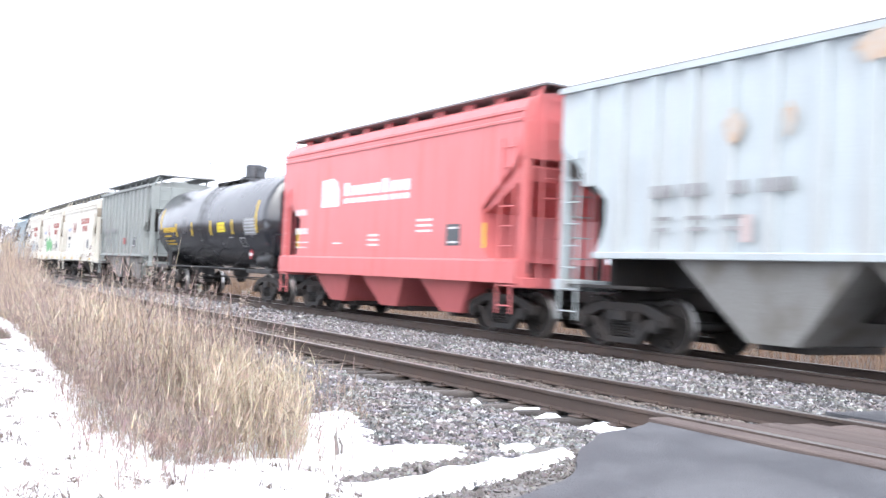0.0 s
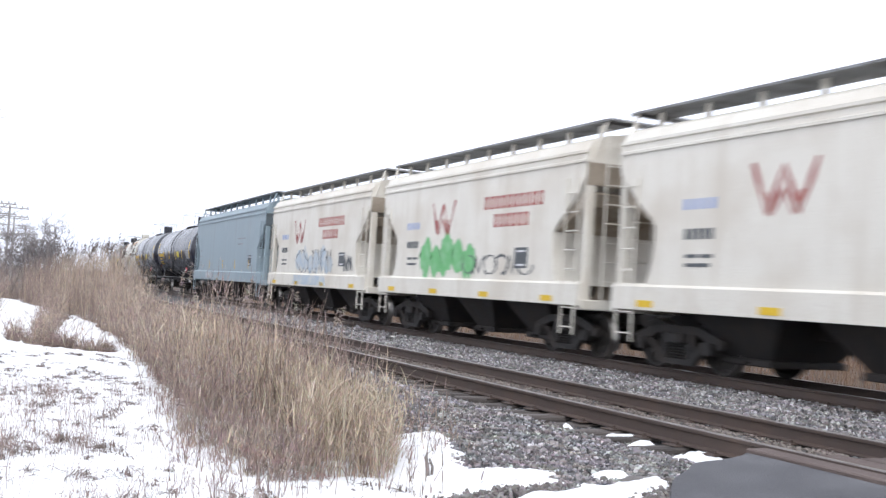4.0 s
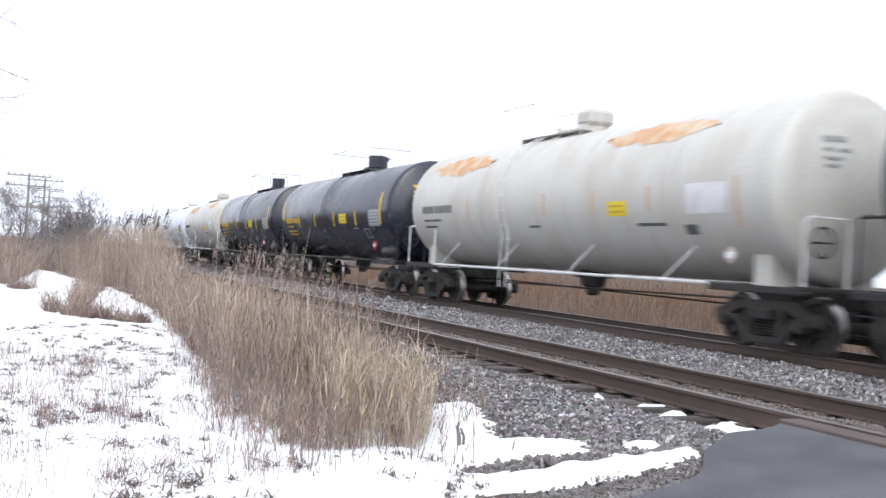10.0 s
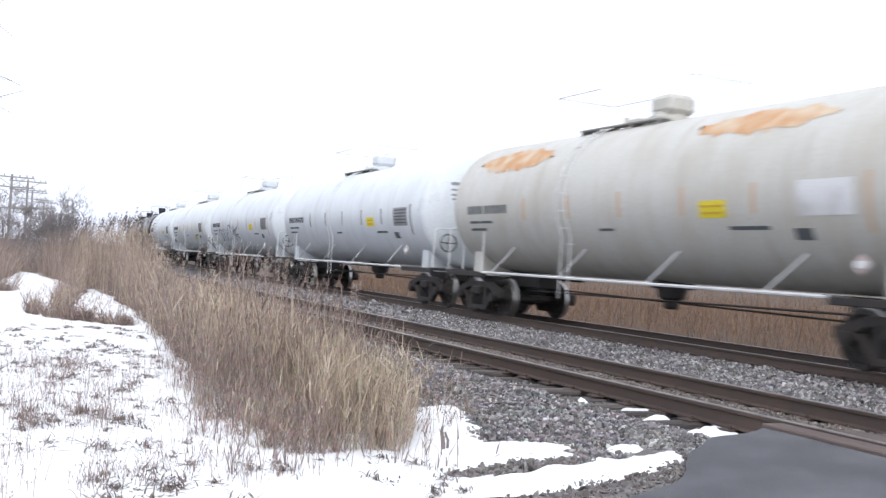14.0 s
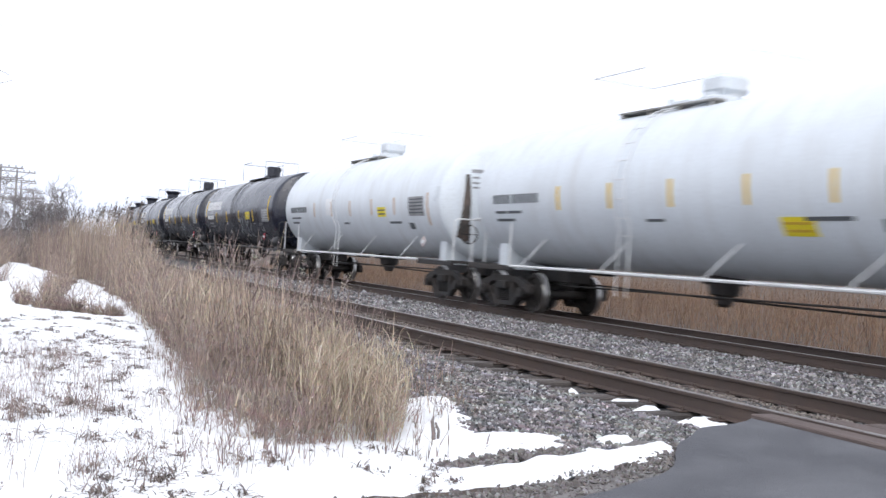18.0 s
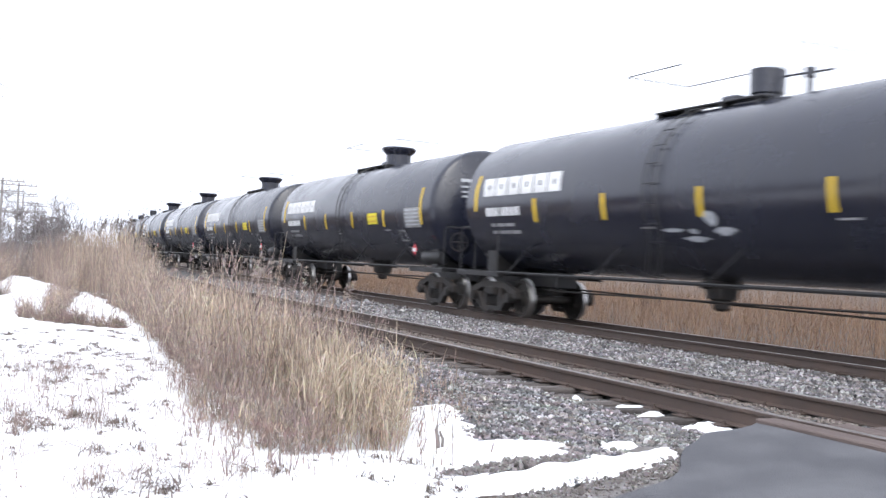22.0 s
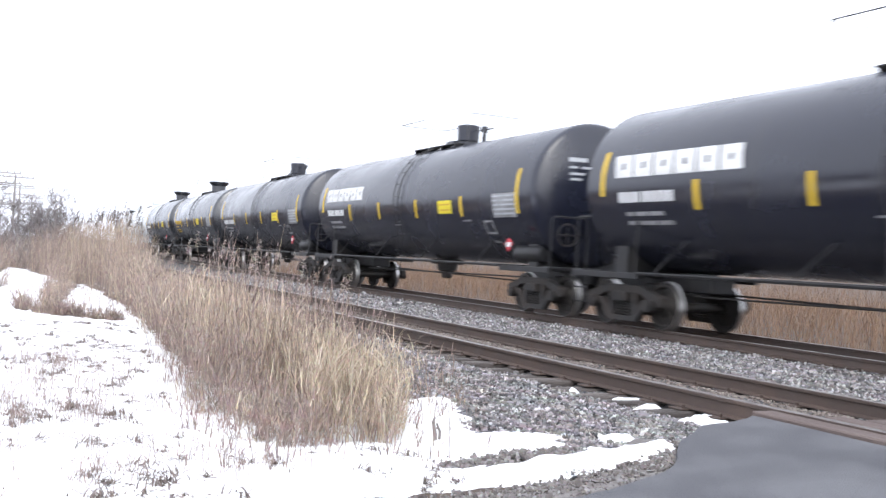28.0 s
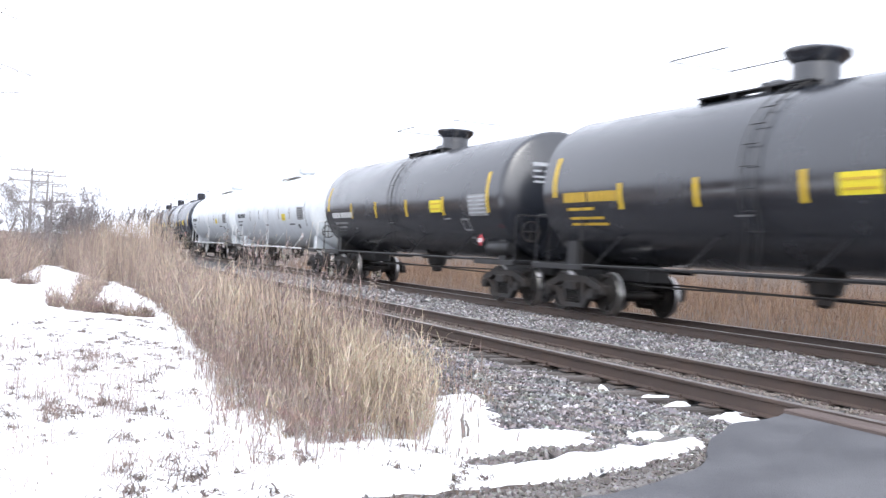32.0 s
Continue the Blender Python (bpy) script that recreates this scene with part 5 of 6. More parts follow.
def build_train():
    grey3 = dict(ribs=True, bays=2, low=1.4, crease=4.38, roof=4.6, walk_z=4.88, W=1.5)
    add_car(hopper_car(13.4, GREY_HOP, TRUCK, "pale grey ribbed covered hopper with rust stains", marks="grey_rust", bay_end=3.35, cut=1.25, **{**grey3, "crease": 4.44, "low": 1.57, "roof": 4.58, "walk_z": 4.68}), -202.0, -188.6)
    add_car(hopper_car(12.95, RED, RED, "bright red smooth-sided covered hopper with white lettering", marks="red", crease=4.12, roof=4.74, walk_z=4.86, cut=1.3), -188.6, -175.65)
    add_car(tank_car(14.6, GLOSS_BLACK, "glossy black tank car with yellow strips and marks", "small", R=1.54, zc=2.64, marks="amber"), -175.6, -161.0)
    add_car(hopper_car(11.8, GREY_OLD, TRUCK, "weathered grey two-bay ribbed covered hopper", marks="grey", **grey3), -161.0, -149.2)
    cream = dict(crease=3.86, roof=4.5, walk_z=4.74, bays=3, cut=1.1)
    for a, b, m, lab in ((-149.2, -137.0, "emblem", "cream covered hopper with red lettering"), (-137.0, -125.5, "emblem_green", "cream covered hopper with green graffiti"), (-125.5, -113.4, "emblem_blue", "cream covered hopper with pale blue graffiti")):
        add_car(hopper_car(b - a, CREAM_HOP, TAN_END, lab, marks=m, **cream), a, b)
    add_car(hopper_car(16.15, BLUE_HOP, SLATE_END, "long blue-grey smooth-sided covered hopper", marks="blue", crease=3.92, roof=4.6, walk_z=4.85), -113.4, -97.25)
    gap = [-97.25, -81.3, -65.4, -48.6, -33.1, -17.5, -1.6, 14.7, 31.1, 47.0, 63.5, 80.3, 97.3, 114.0, 130.8, 147.4, 164.1, 180.9, 197.5, 213.1, 229.8]
    kinds = [
        (BLACK, "small", "amber", "black tank car with yellow strips"), (BLACK, "small", "silver", "black tank car with big silver graffiti"),
        (CREAM_TANK, "bonnet", "white_rust", "off-white tank car with rust-stained top"), (BLACK, "small", "amber", "black tank car with yellow strips"),
        (BLACK, "small", "amber", "black tank car with yellow strips"), (CREAM_TANK, "bonnet", "white_rust", "cream tank car with orange rust patches"),
        (WHITE_TANK, "bonnet", "white", "plain bluish-white tank car with dark marks"), (WHITE_TANK, "bonnet", "white_graf", "white tank car with dark graffiti"),
        (WHITE_TANK, "bonnet", "white_low", "white tank car with yellow strips"), (WHITE_TANK, "bonnet", "white_strip", "white tank car with a grimy rear end"),
        (BLACK, "small", "bold_graf", "black tank car with white block name and scrawled graffiti"), (BLACK, "small", "bold_tag", "black tank car with white block name and small tag"),
        (BLACK, "flared", "bold", "black tank car with white block name and flared dome"), (BLACK, "flared", "bold", "black tank car with white block name and flared dome"),
        (BLACK, "flared", "bold", "black tank car with white block name and flared dome"), (BLACK, "flared", "bold", "black tank car with white block name and flared dome"),
        (BLACK, "small", "bold", "black tank car with white block name"), (BLACK, "small", "plain", "black tank car with white stencilled marks"),
        (GLOSS_BLACK, "flared", "amber", "glossy black tank car with yellow strips and marks"), (GLOSS_BLACK, "flared", "plain", "glossy black tank car with white stencilled marks")]
    for (a, b), (paint, dome, marks, lab) in zip(zip(gap, gap[1:]), kinds):
        white = paint not in (BLACK, GLOSS_BLACK)
        add_car(tank_car(round(b - a, 1), paint, lab, dome, marks=marks, trim=LETTER if white else None, dome_y=0.4 if white else 0.45 if a == 197.5 else -0.9, ladder_y=1.7 if "rust" in marks else 1.15 if white else 0.15), a, b)
    for a in (229.8, 247.6):
        add_car(tank_car(17.8, WHITE_TANK, "bright white tank car with dark marks", "bonnet", marks="white", trim=LETTER), a, a + 17.8)
    for a in (265.4, 282.0, 298.6):
        add_car(tank_car(16.6, BLACK, "black tank car with white stencilled marks", "small", marks="plain"), a, a + 16.6)


build_train()

# ---- snow, soil and vegetation ----
REED_LEFT = [(6.85, 1.5), (9.4, 2.0), (14, 2.65), (18.5, 3.05), (27, 3.55), (36, 3.4), (51, 1.8), (70, -6)]
REED_FRONT = [(1.4, 6.8), (1.85, 7.12), (2.15, 7.45), (2.7, 7.58), (3.14, 7.6), (3.32, 7.46), (3.55, 7.75), (4.06, 9.0), (4.6, 10.2), (5.2, 13.0)]
REED_RIGHT = [(7.4, 3.35), (7.8, 3.6), (9.0, 4.05), (10.2, 4.5), (14, 4.9), (22, 5.1), (60, 5.2)]
REED_TAN = [(6.85, 2.95), (7.6, 2.72), (8.0, 2.78), (9.4, 3.0), (10.7, 2.92), (11.5, 2.65), (14, 2.95), (18.5, 3.2), (27, 3.8), (36, 3.7), (51, 2.2), (70, -5)]
SNOW_RIGHT = [(5.0, 4.9), (5.8, 4.91), (5.94, 4.96), (6.1, 4.84), (6.3, 4.66), (6.41, 4.5), (6.7, 4.46), (7.02, 4.67), (7.14, 4.52), (7.33, 4.3), (7.52, 4.08), (7.97, 4.2), (8.08, 4.37), (8.49, 4.46), (8.82, 4.6), (9.0, 4.58), (9.21, 4.43), (9.4, 4.2), (10.2, 4.0), (11.5, 3.9), (60, 4.0)]
SNOW_FRONT = [(-8, 5.9), (1, 6.0), (2.95, 6.01), (3.36, 6.06), (3.55, 6.0), (3.72, 5.9), (4.15, 5.84), (4.35, 5.79), (4.51, 5.67), (4.69, 5.64), (4.87, 5.77), (5.2, 6.0), (6, 6.2), (7, 6.5)]
# brown brush that stands up through the snow: place and half-widths
BRUSH_SPOTS = [(1.35, 24.6, 0.3, 1.9), (1.65, 23.6, 0.32, 2.1), (1.95, 22.9, 0.32, 2.2), (2.25, 22.0, 0.3, 1.4), (2.55, 21.2, 0.28, 0.9), (2.82, 20.5, 0.2, 0.4), (2.05, 25.8, 0.3, 2.6), (2.25, 28.5, 0.32, 2.8), (2.55, 31.5, 0.36, 3.0), (3.0, 35.0, 0.4, 2.5), (0.7, 34.0, 0.5, 2.0)]
# how far the snow reaches along the bank
SNOW_END = [(-2, 31), (0.4, 34), (1.4, 50), (2.6, 51), (3.0, 37), (3.9, 34.5)]


def reed_top(u, y):
    """Height that the reeds reach: they shrink towards the ballast and grow along the bank."""
    left, right = lerp(y, REED_LEFT), lerp(y, REED_RIGHT)
    a = max(0, min(1, (u - left) / max(0.3, right - left)))
    near = lerp(a, [(0, 0.8), (0.33, 0.58), (0.67, 0.28), (1, -0.08)])
    k = max(0, min(1, (y - 18 - 10 * a) / 7))
    return near + (1.4 + 0.45 * a - near) * k


def fractal(x, y, s, seed):
    return noise.noise((x * s, y * s, seed)) + 0.5 * noise.noise((x * s * 2.3, y * s * 2.3, seed + 5)) + 0.25 * noise.noise((x * s * 5.1, y * s * 5.1, seed + 9))


def snow_depth(u, y):
    """How much snow lies at a place; below nothing where the ground is bare."""
    n1 = fractal(u, y, 0.9, 1.0)
    n2 = fractal(u, y, 3.2, 4.0)
    edge = lerp(u, ROAD_EDGE)
    d = 0.55 + 0.1 * n1
    left, right = lerp(y, REED_TAN if y < 11.5 else REED_LEFT), lerp(y, SNOW_RIGHT)
    d = min(d, (right - u) * 2.2 + 0.2 * n2)
    d = min(d, (y - lerp(u, SNOW_FRONT)) * 2.8 + 0.26 * n2)
    if u > left - 0.3 and y > lerp(u, REED_FRONT) - 0.2:
        deep = 0.12 - 0.09 * (y - 8) if y < 11 else -0.25
        k = min(1, (u - left + 0.3) / 0.7, (y - lerp(u, REED_FRONT) + 0.2) / 0.5)
        d = min(d, d * (1 - k) + k * (deep + 0.42 * n2 + 0.2 * n1))
    # strip of soil and stones thrown up beside the road
    a = (u - 3.36) / 1.08
    if -0.05 < a < 1.05:
        d = min(d, (abs(y - (6.6 - 0.2 * a + 0.05 * n1)) - 0.085) * 6 + 0.35 * n2)
    # patches of brush further off
    if y > 18:
        bare = (y - lerp(u, SNOW_END)) / 3
        for cu, cy, ru, rv in BRUSH_SPOTS:
            bare = max(bare, 1.1 - ((u - cu) / ru) ** 2 - ((y - cy) / rv) ** 2)
        d = min(d, 0.35 - 0.8 * max(-0.3, min(1, bare + 0.4 * n1)) + 0.35 * n2)
    # small drifts between the ties by the crossing
    for cu, cy, ru, rv in ((6.0, 6.75, 0.36, 0.17), (6.15, 6.95, 0.22, 0.13), (5.97, 7.5, 0.22, 0.07), (6.02, 7.95, 0.26, 0.05), (5.95, 8.75, 0.1, 0.04), (4.92, 6.6, 0.2, 0.16)):
        d = max(d, 0.35 - 0.4 * (((u - cu) / ru) ** 2 + ((y - cy) / rv) ** 2) + 0.22 * n2)
    return d


def snow_z(u, y):
    d = snow_depth(u, y)
    base = bed_z(u, y) if u > 3.9 and y > lerp(u, ROAD_EDGE) else ground_z(u, y)
    e = lerp(u, ROAD_EDGE)
    if u < 5.0 and e <= y < e + 1.4:
        base = max(base, shoulder_z(u, y))
    if y < e + 0.02:
        base = min(base, road_z(u)) - 0.08
    s = max(-1.0, min(1.0, d * 3))
    if u > 5.4 and s > 0:
        base += 0.03 * s
    return base + 0.012 + 0.045 * s + 0.012 * fractal(u, y, 2.0, 2.0) * max(0, s)


us = [-60, -30, -15, -8, -5, -3, -2, -1.4, -0.9] + list(np.arange(-0.5, 6.8, 0.055))
ys = list(np.arange(3.0, 13, 0.055)) + list(np.arange(13, 24, 0.14)) + list(np.arange(24, 56, 0.4)) + list(np.arange(56, 80, 3))
tagged(grid_sheet("snow_cover", us, ys, snow_z, SNOW), "thin patchy white snow over the verge", "snow", kind="structure")


def far_snow_z(u, y):
    d = fractal(u, y * 0.45, 1.5, 23.0) - 0.15 - 0.8 * abs(u - 20.3)
    return ground_z(u, y) + 0.03 + 0.09 * max(-1.0, min(0.6, d))


tagged(grid_sheet("snow_strip", list(np.arange(19.2, 21.4, 0.12)), list(np.arange(7, 46, 0.22)), far_snow_z, SNOW), "thin snow strips at the foot of the far bank", "snow", kind="structure")


def soil():
    rng = np.random.default_rng(3)
    spots, sizes = [], []
    for _ in range(900):
        a = rng.uniform(0, 1)
        u, y = 3.36 + 1.08 * a, 6.6 - 0.2 * a + rng.normal() * 0.065
        s = rng.uniform(0.008, 0.036) * (1 - 0.4 * abs(2 * a - 1))
        spots.append((u, y, max(ground_z(u, y), shoulder_z(u, y)) + 0.03 + s * 0.8))
        sizes.append(s)
    for _ in range(4200):
        u = rng.uniform(1.5, 4.95)
        e, f2 = lerp(u, ROAD_EDGE), lerp(u, SNOW_FRONT)
        y = e + (f2 + 0.12 - e) * rng.uniform() ** 0.8
        s = 0.005 + 0.022 * rng.uniform() ** 2.5
        spots.append((u, y, shoulder_z(u, y) + s * 0.3))
        sizes.append(s)
    ob = scatter_stones("soil_clods", spots, sizes, SOIL_CLOD, "brown soil clods and pebbles at the road edge")
    tagged(ob, category="soil")


SOIL_CLOD = island_mat("soil_clod", [(0.09, 0.075, 0.07), (0.24, 0.22, 0.21), (0.14, 0.12, 0.115), (0.36, 0.35, 0.345)])
soil()


class Stems:
    """Many thin stems and leaves in one mesh."""

    def __init__(self, seed):
        self.rng = np.random.default_rng(seed)
        self.v, self.f, self.k = [], [], 0

    def stem(self, base, tip, r0, r1, sag=0.0, seg=3):
        """A three-sided tapering stem."""
        b, t = np.array(base, float), np.array(tip, float)
        side = self.rng.normal(size=2) * sag
        a0 = self.rng.uniform(0, 6.28)
        for i in range(seg + 1):
            s = i / seg
            c = b + (t - b) * s
            c[:2] += side * s * s
            r = r0 + (r1 - r0) * s
            for j in range(3):
                a = a0 + 2.094 * j
                self.v.append((c[0] + r * math.cos(a), c[1] + r * math.sin(a), c[2]))
        for i in range(seg):
            for j in range(3):
                q = self.k + 3 * i
                self.f.append((q + j, q + (j + 1) % 3, q + 3 + (j + 1) % 3, q + 3 + j))
        self.k += 3 * (seg + 1)

    def leaf(self, base, way, length, width, droop):
        """A narrow folded leaf that arches over."""
        b, w = np.array(base, float), np.array(way, float)
        side = np.array((-w[1], w[0], 0.0))
        n = np.linalg.norm(side)
        side = side / n if n > 1e-6 else np.array((1.0, 0, 0))
        for i in range(4):
            s = i / 3
            c = b + w * length * s
            c[2] -= droop * length * s * s
            h = width * (1 - s) ** 0.7 * 0.5 + 0.0006
            self.v += [tuple(c - side * h), tuple(c + (0, 0, h * 0.6)), tuple(c + side * h)]
        for i in range(3):
            q = self.k + 3 * i
            self.f += [(q, q + 1, q + 4, q + 3), (q + 1, q + 2, q + 5, q + 4)]
        self.k += 12

    def make(self, name, material, label, category):
        me = bpy.data.meshes.new(name)
        me.from_pydata(self.v, [], self.f)
        me.materials.append(material)
        return tagged(new(name, me), label, category, kind="stuff")


def plume(st, tip, size, lean):
    """A feathery seed head: a bundle of short drooping strands."""
    rng = st.rng
    for _ in range(26):
        s = rng.uniform(0, 1)
        b = np.array(tip) + np.array((lean[0] * s * size * 0.5, lean[1] * s * size * 0.5, s * size))
        way = np.array((lean[0] + rng.normal() * 0.5, lean[1] + rng.normal() * 0.5, rng.uniform(0.2, 0.9)))
        way /= np.linalg.norm(way)
        st.leaf(b, way, size * rng.uniform(0.25, 0.5) * (1.1 - 0.6 * s), size * 0.09, 0.5)


def reeds():
    near, heads, far, back, brush, dark, fluff, gold = (Stems(i) for i in range(1, 9))
    rng = np.random.default_rng(21)

    def reed(st, u, y, height, r, lean, leaves, z=None, wild=0.0):
        x = u + bend(y)
        z0 = ground_z(u, y) - 0.03 if z is None else z
        dx, dy = rng.normal() * lean * height, rng.normal() * lean * height
        st.stem((x, y, z0), (x + dx, y + dy, z0 + height), r, r * 0.35, 0.05 * height)
        for _ in range(leaves):
            s = rng.uniform(0.1, 0.95)
            a = rng.uniform(0, 6.28)
            e = rng.uniform(0.8 - wild, 1.45 - 0.5 * wild)
            way = np.array((math.cos(a) * math.cos(e), math.sin(a) * math.cos(e), math.sin(e)))
            st.leaf((x + dx * s, y + dy * s, z0 + height * s), way, rng.uniform(0.15, 0.5) * min(1, height + 0.1), rng.uniform(0.005, 0.0125), rng.uniform(0.0, 0.65))
        return (x + dx, y + dy, z0 + height)

    count = 0
    while count < 2100:
        y = 6.9 + 8.0 * rng.uniform() ** 1.25
        u = rng.uniform(1.4, 4.9)
        if u < lerp(y, REED_TAN) or u > lerp(y, REED_RIGHT) or y < lerp(u, REED_FRONT):
            continue
        edge = min(u - lerp(y, REED_TAN), lerp(y, REED_RIGHT) - u, y - lerp(u, REED_FRONT))
        clump = fractal(u, y, 1.5, 6.0)
        if clump < -0.15 + 0.6 * rng.uniform() - min(edge, 0.3):
            continue
        height = max(0.22, (reed_top(u, y) + 0.5) * rng.uniform(0.5, 1.08) * (1 + 0.15 * clump))
        if rng.uniform() < 0.05:
            height *= 1.35
        reed(near if rng.uniform() < 0.9 else brush, u, y, height, rng.uniform(0.0028, 0.0058), 0.15, 4)
        count += 1
    # straw-yellow grass at the clump's corner by the snow
    count = 0
    while count < 260:
        y, u = rng.uniform(7.5, 9.4), rng.uniform(2.9, 4.1)
        if u > lerp(y, REED_RIGHT) + 0.05 or y < lerp(u, REED_FRONT):
            continue
        reed(gold, u, y, rng.uniform(0.2, 0.85) * (1.25 - 0.3 * (u - 2.9)), rng.uniform(0.0025, 0.005), 0.2, 4, wild=0.2)
        count += 1
    # taller seed-bearing stems that stand over the clump
    for u, y, hgt in ((2.6, 9.6, 1.4), (3.06, 9.4, 1.36), (2.74, 9.5, 1.92), (2.9, 10.5, 1.5), (3.6, 9.6, 1.2), (3.75, 9.9, 1.2), (2.35, 10.5, 1.35), (2.5, 12.0, 1.5), (3.0, 12.5, 1.5), (2.9, 13.6, 1.6), (3.3, 11.2, 1.4), (3.5, 8.6, 1.0), (3.64, 8.6, 0.97)):
        tip = reed(near, u, y, hgt, 0.004, 0.015, 1 if hgt > 1.8 or y < 9 else 2)
        if 1.1 < hgt < 1.8:
            plume(heads, tip, 0.22, (0.3, -0.1))
    # thin tall weed stalks with pale fluff behind the clump
    for _ in range(230):
        y = rng.uniform(9.5, 15)
        u = lerp(y, REED_LEFT) + (lerp(y, REED_RIGHT) - lerp(y, REED_LEFT)) * rng.uniform(0.25, 1.0)
        tip = reed(brush, u, y, (reed_top(u, y) + 0.5) * rng.uniform(1.0, 1.5) + 0.25, 0.0045, 0.12, 2)
        if rng.uniform() < 0.5:
            plume(fluff, tip, 0.045, (0.2, 0))
    # brown weeds with pale fluffy heads on the bank side of the clump
    for _ in range(420):
        y = 10 + 10 * rng.uniform()
        u = lerp(y, REED_LEFT) + 0.1 + rng.uniform(0, 1.3)
        tip = reed(brush, u, y, (0.75 + 0.05 * max(0, 14 - y)) * rng.uniform(0.45, 1.2), 0.0035, 0.25, 6, wild=0.5)
        for _ in range(rng.integers(0, 3)):
            plume(fluff, np.array(tip) + rng.normal(size=3) * 0.035, rng.uniform(0.035, 0.075), (0.2, 0))
    # thin grey weeds that thin out over the ballast
    for _ in range(420):
        y = 8.0 + 8 * rng.uniform() ** 1.2
        u = lerp(y, REED_RIGHT) + rng.uniform(-0.3, 0.75)
        reed(brush if rng.uniform() < 0.8 else near, u, y, rng.uniform(0.15, 0.7) * (1 if u < lerp(y, REED_RIGHT) + 0.3 else 0.6), 0.002, 0.2, 3)
    count = 0
    while count < 4300:
        y = 14.5 + 36 * rng.uniform() ** 1.3
        u = rng.uniform(2.2, 5.2)
        if u < lerp(y, REED_LEFT) + 0.15 + 0.12 * rng.normal() or u > lerp(y, REED_RIGHT):
            continue
        hgt = max(0.25, (reed_top(u, y) + 0.55) * rng.uniform(0.55, 1.08))
        tip = reed(brush if rng.uniform() < (0.72 if y > 26 and u < 3.9 else 0.5 if y < 25 else 0.3) else far, u, y, hgt, rng.uniform(0.003, 0.006), 0.1 if y > 26 else 0.24, 3 if y > 26 else 5, wild=0.0 if y > 26 else 0.45)
        if rng.uniform() < 0.05 and y > 16:
            plume(heads, tip, 0.2, (0.5, -0.2))
        count += 1
    # tall stems with dark seed heads that stand against the sky
    for i in range(64):
        y = rng.uniform(31, 42)
        u = rng.uniform(2.5, 4.2) if i % 3 == 0 else rng.uniform(3.9, 5.2)
        tip = reed(far, u, y, rng.uniform(1.85, 2.3) + 0.02 * (y - 31), 0.006, 0.03, 1)
        plume(dark, tip, rng.uniform(0.25, 0.42), (0.45, -0.2))
    # dark brown leafless brush and weeds behind and among the snow
    count = 0
    while count < 7000:
        y = 19 + 51 * rng.uniform() ** 1.2
        u = rng.uniform(-5, 3.8)
        if u > lerp(y, REED_LEFT) + 0.8:
            continue
        if y < 56 and snow_depth(u, y) > 0.02:
            continue
        hgt = rng.uniform(0.25, 0.95) * (0.75 if y < 30 else 1.0 + 0.95 * min(1, (y - 30) / 15))
        st = brush if rng.uniform() < 0.72 else far
        reed(st, u, y, hgt, rng.uniform(0.004, 0.008), 0.38, 6, wild=0.7)
        count += 1
    # thick low brush on the bare spots in the snow
    for cu, cy, ru, rv in BRUSH_SPOTS:
        for _ in range(420):
            a, q = rng.uniform(0, 6.28), min(1.9, abs(rng.normal()) * 0.75)
            u, y = cu + ru * q * math.cos(a), cy + rv * q * math.sin(a)
            if fractal(u, y * 0.35, 2.6, 27.0) < -0.25 + 0.4 * rng.uniform():
                continue
            reed(brush if rng.uniform() < 0.85 else far, u, y, rng.uniform(0.04, 0.28) * max(0.3, 1.15 - 0.5 * q), rng.uniform(0.004, 0.007), 0.45, 6, wild=0.7)
    # weed fringe along the left side of the reeds
    count = 0
    while count < 1700:
        y = 6.7 + 22 * rng.uniform() ** 1.5
        u = lerp(y, REED_LEFT) + 0.12 + rng.normal() * (0.22 if y < 10 else 0.1) + rng.uniform(0, max(0.25, lerp(y, REED_TAN) - lerp(y, REED_LEFT) + 0.3))
        if y < 10 and fractal(u, y, 2.0, 17.0) < -0.25 + 0.6 * rng.uniform():
            continue
        hgt = rng.uniform(0.12, 0.75) * (1 if u > lerp(y, REED_LEFT) + 0.2 else 0.5) * (0.75 if y < 9 else 1.1)
        tip = reed(brush, u, y, hgt, rng.uniform(0.002, 0.004), 0.14, 3)
        if rng.uniform() < 0.16:
            plume(heads, tip, 0.055, (0.2, 0))
        count += 1
    # matted low weeds between the snow and the clump
    count = 0
    while count < 1500:
        y = 6.75 + 3.6 * rng.uniform()
        u = rng.uniform(1.2, 3.3)
        if u > lerp(y, REED_TAN) + 0.15 or y < lerp(u, REED_FRONT) - 0.05:
            continue
        if fractal(u, y, 2.2, 19.0) < 0.75 - 0.75 * (u - 1.2) + 0.5 * rng.uniform():
            continue
        tip = reed(brush if rng.uniform() < 0.75 else near, u, y, 0.07 + 0.4 * rng.uniform() ** 1.5, rng.uniform(0.0015, 0.003), 0.3, 4)
        if rng.uniform() < 0.12:
            plume(fluff, tip, 0.045, (0.2, 0))
        count += 1
    # reed field beyond the train
    count = 0
    while count < 13000:
        y = 6 + 75 * rng.uniform() ** 1.2
        u = 20.0 + 22 * rng.uniform() ** 1.7
        hgt = rng.uniform(0.5, 1.5) * min(1.25, 0.35 + (u - 20.0) * 0.4) * (1 + 0.25 * fractal(u, y, 0.7, 3.0))
        reed(back, u, y, hgt, rng.uniform(0.005, 0.009), 0.26, 3, wild=0.5)
        count += 1
    fluff.make("weed_fluff", FLUFF, "pale fluffy seed heads on dead weeds", "weeds")
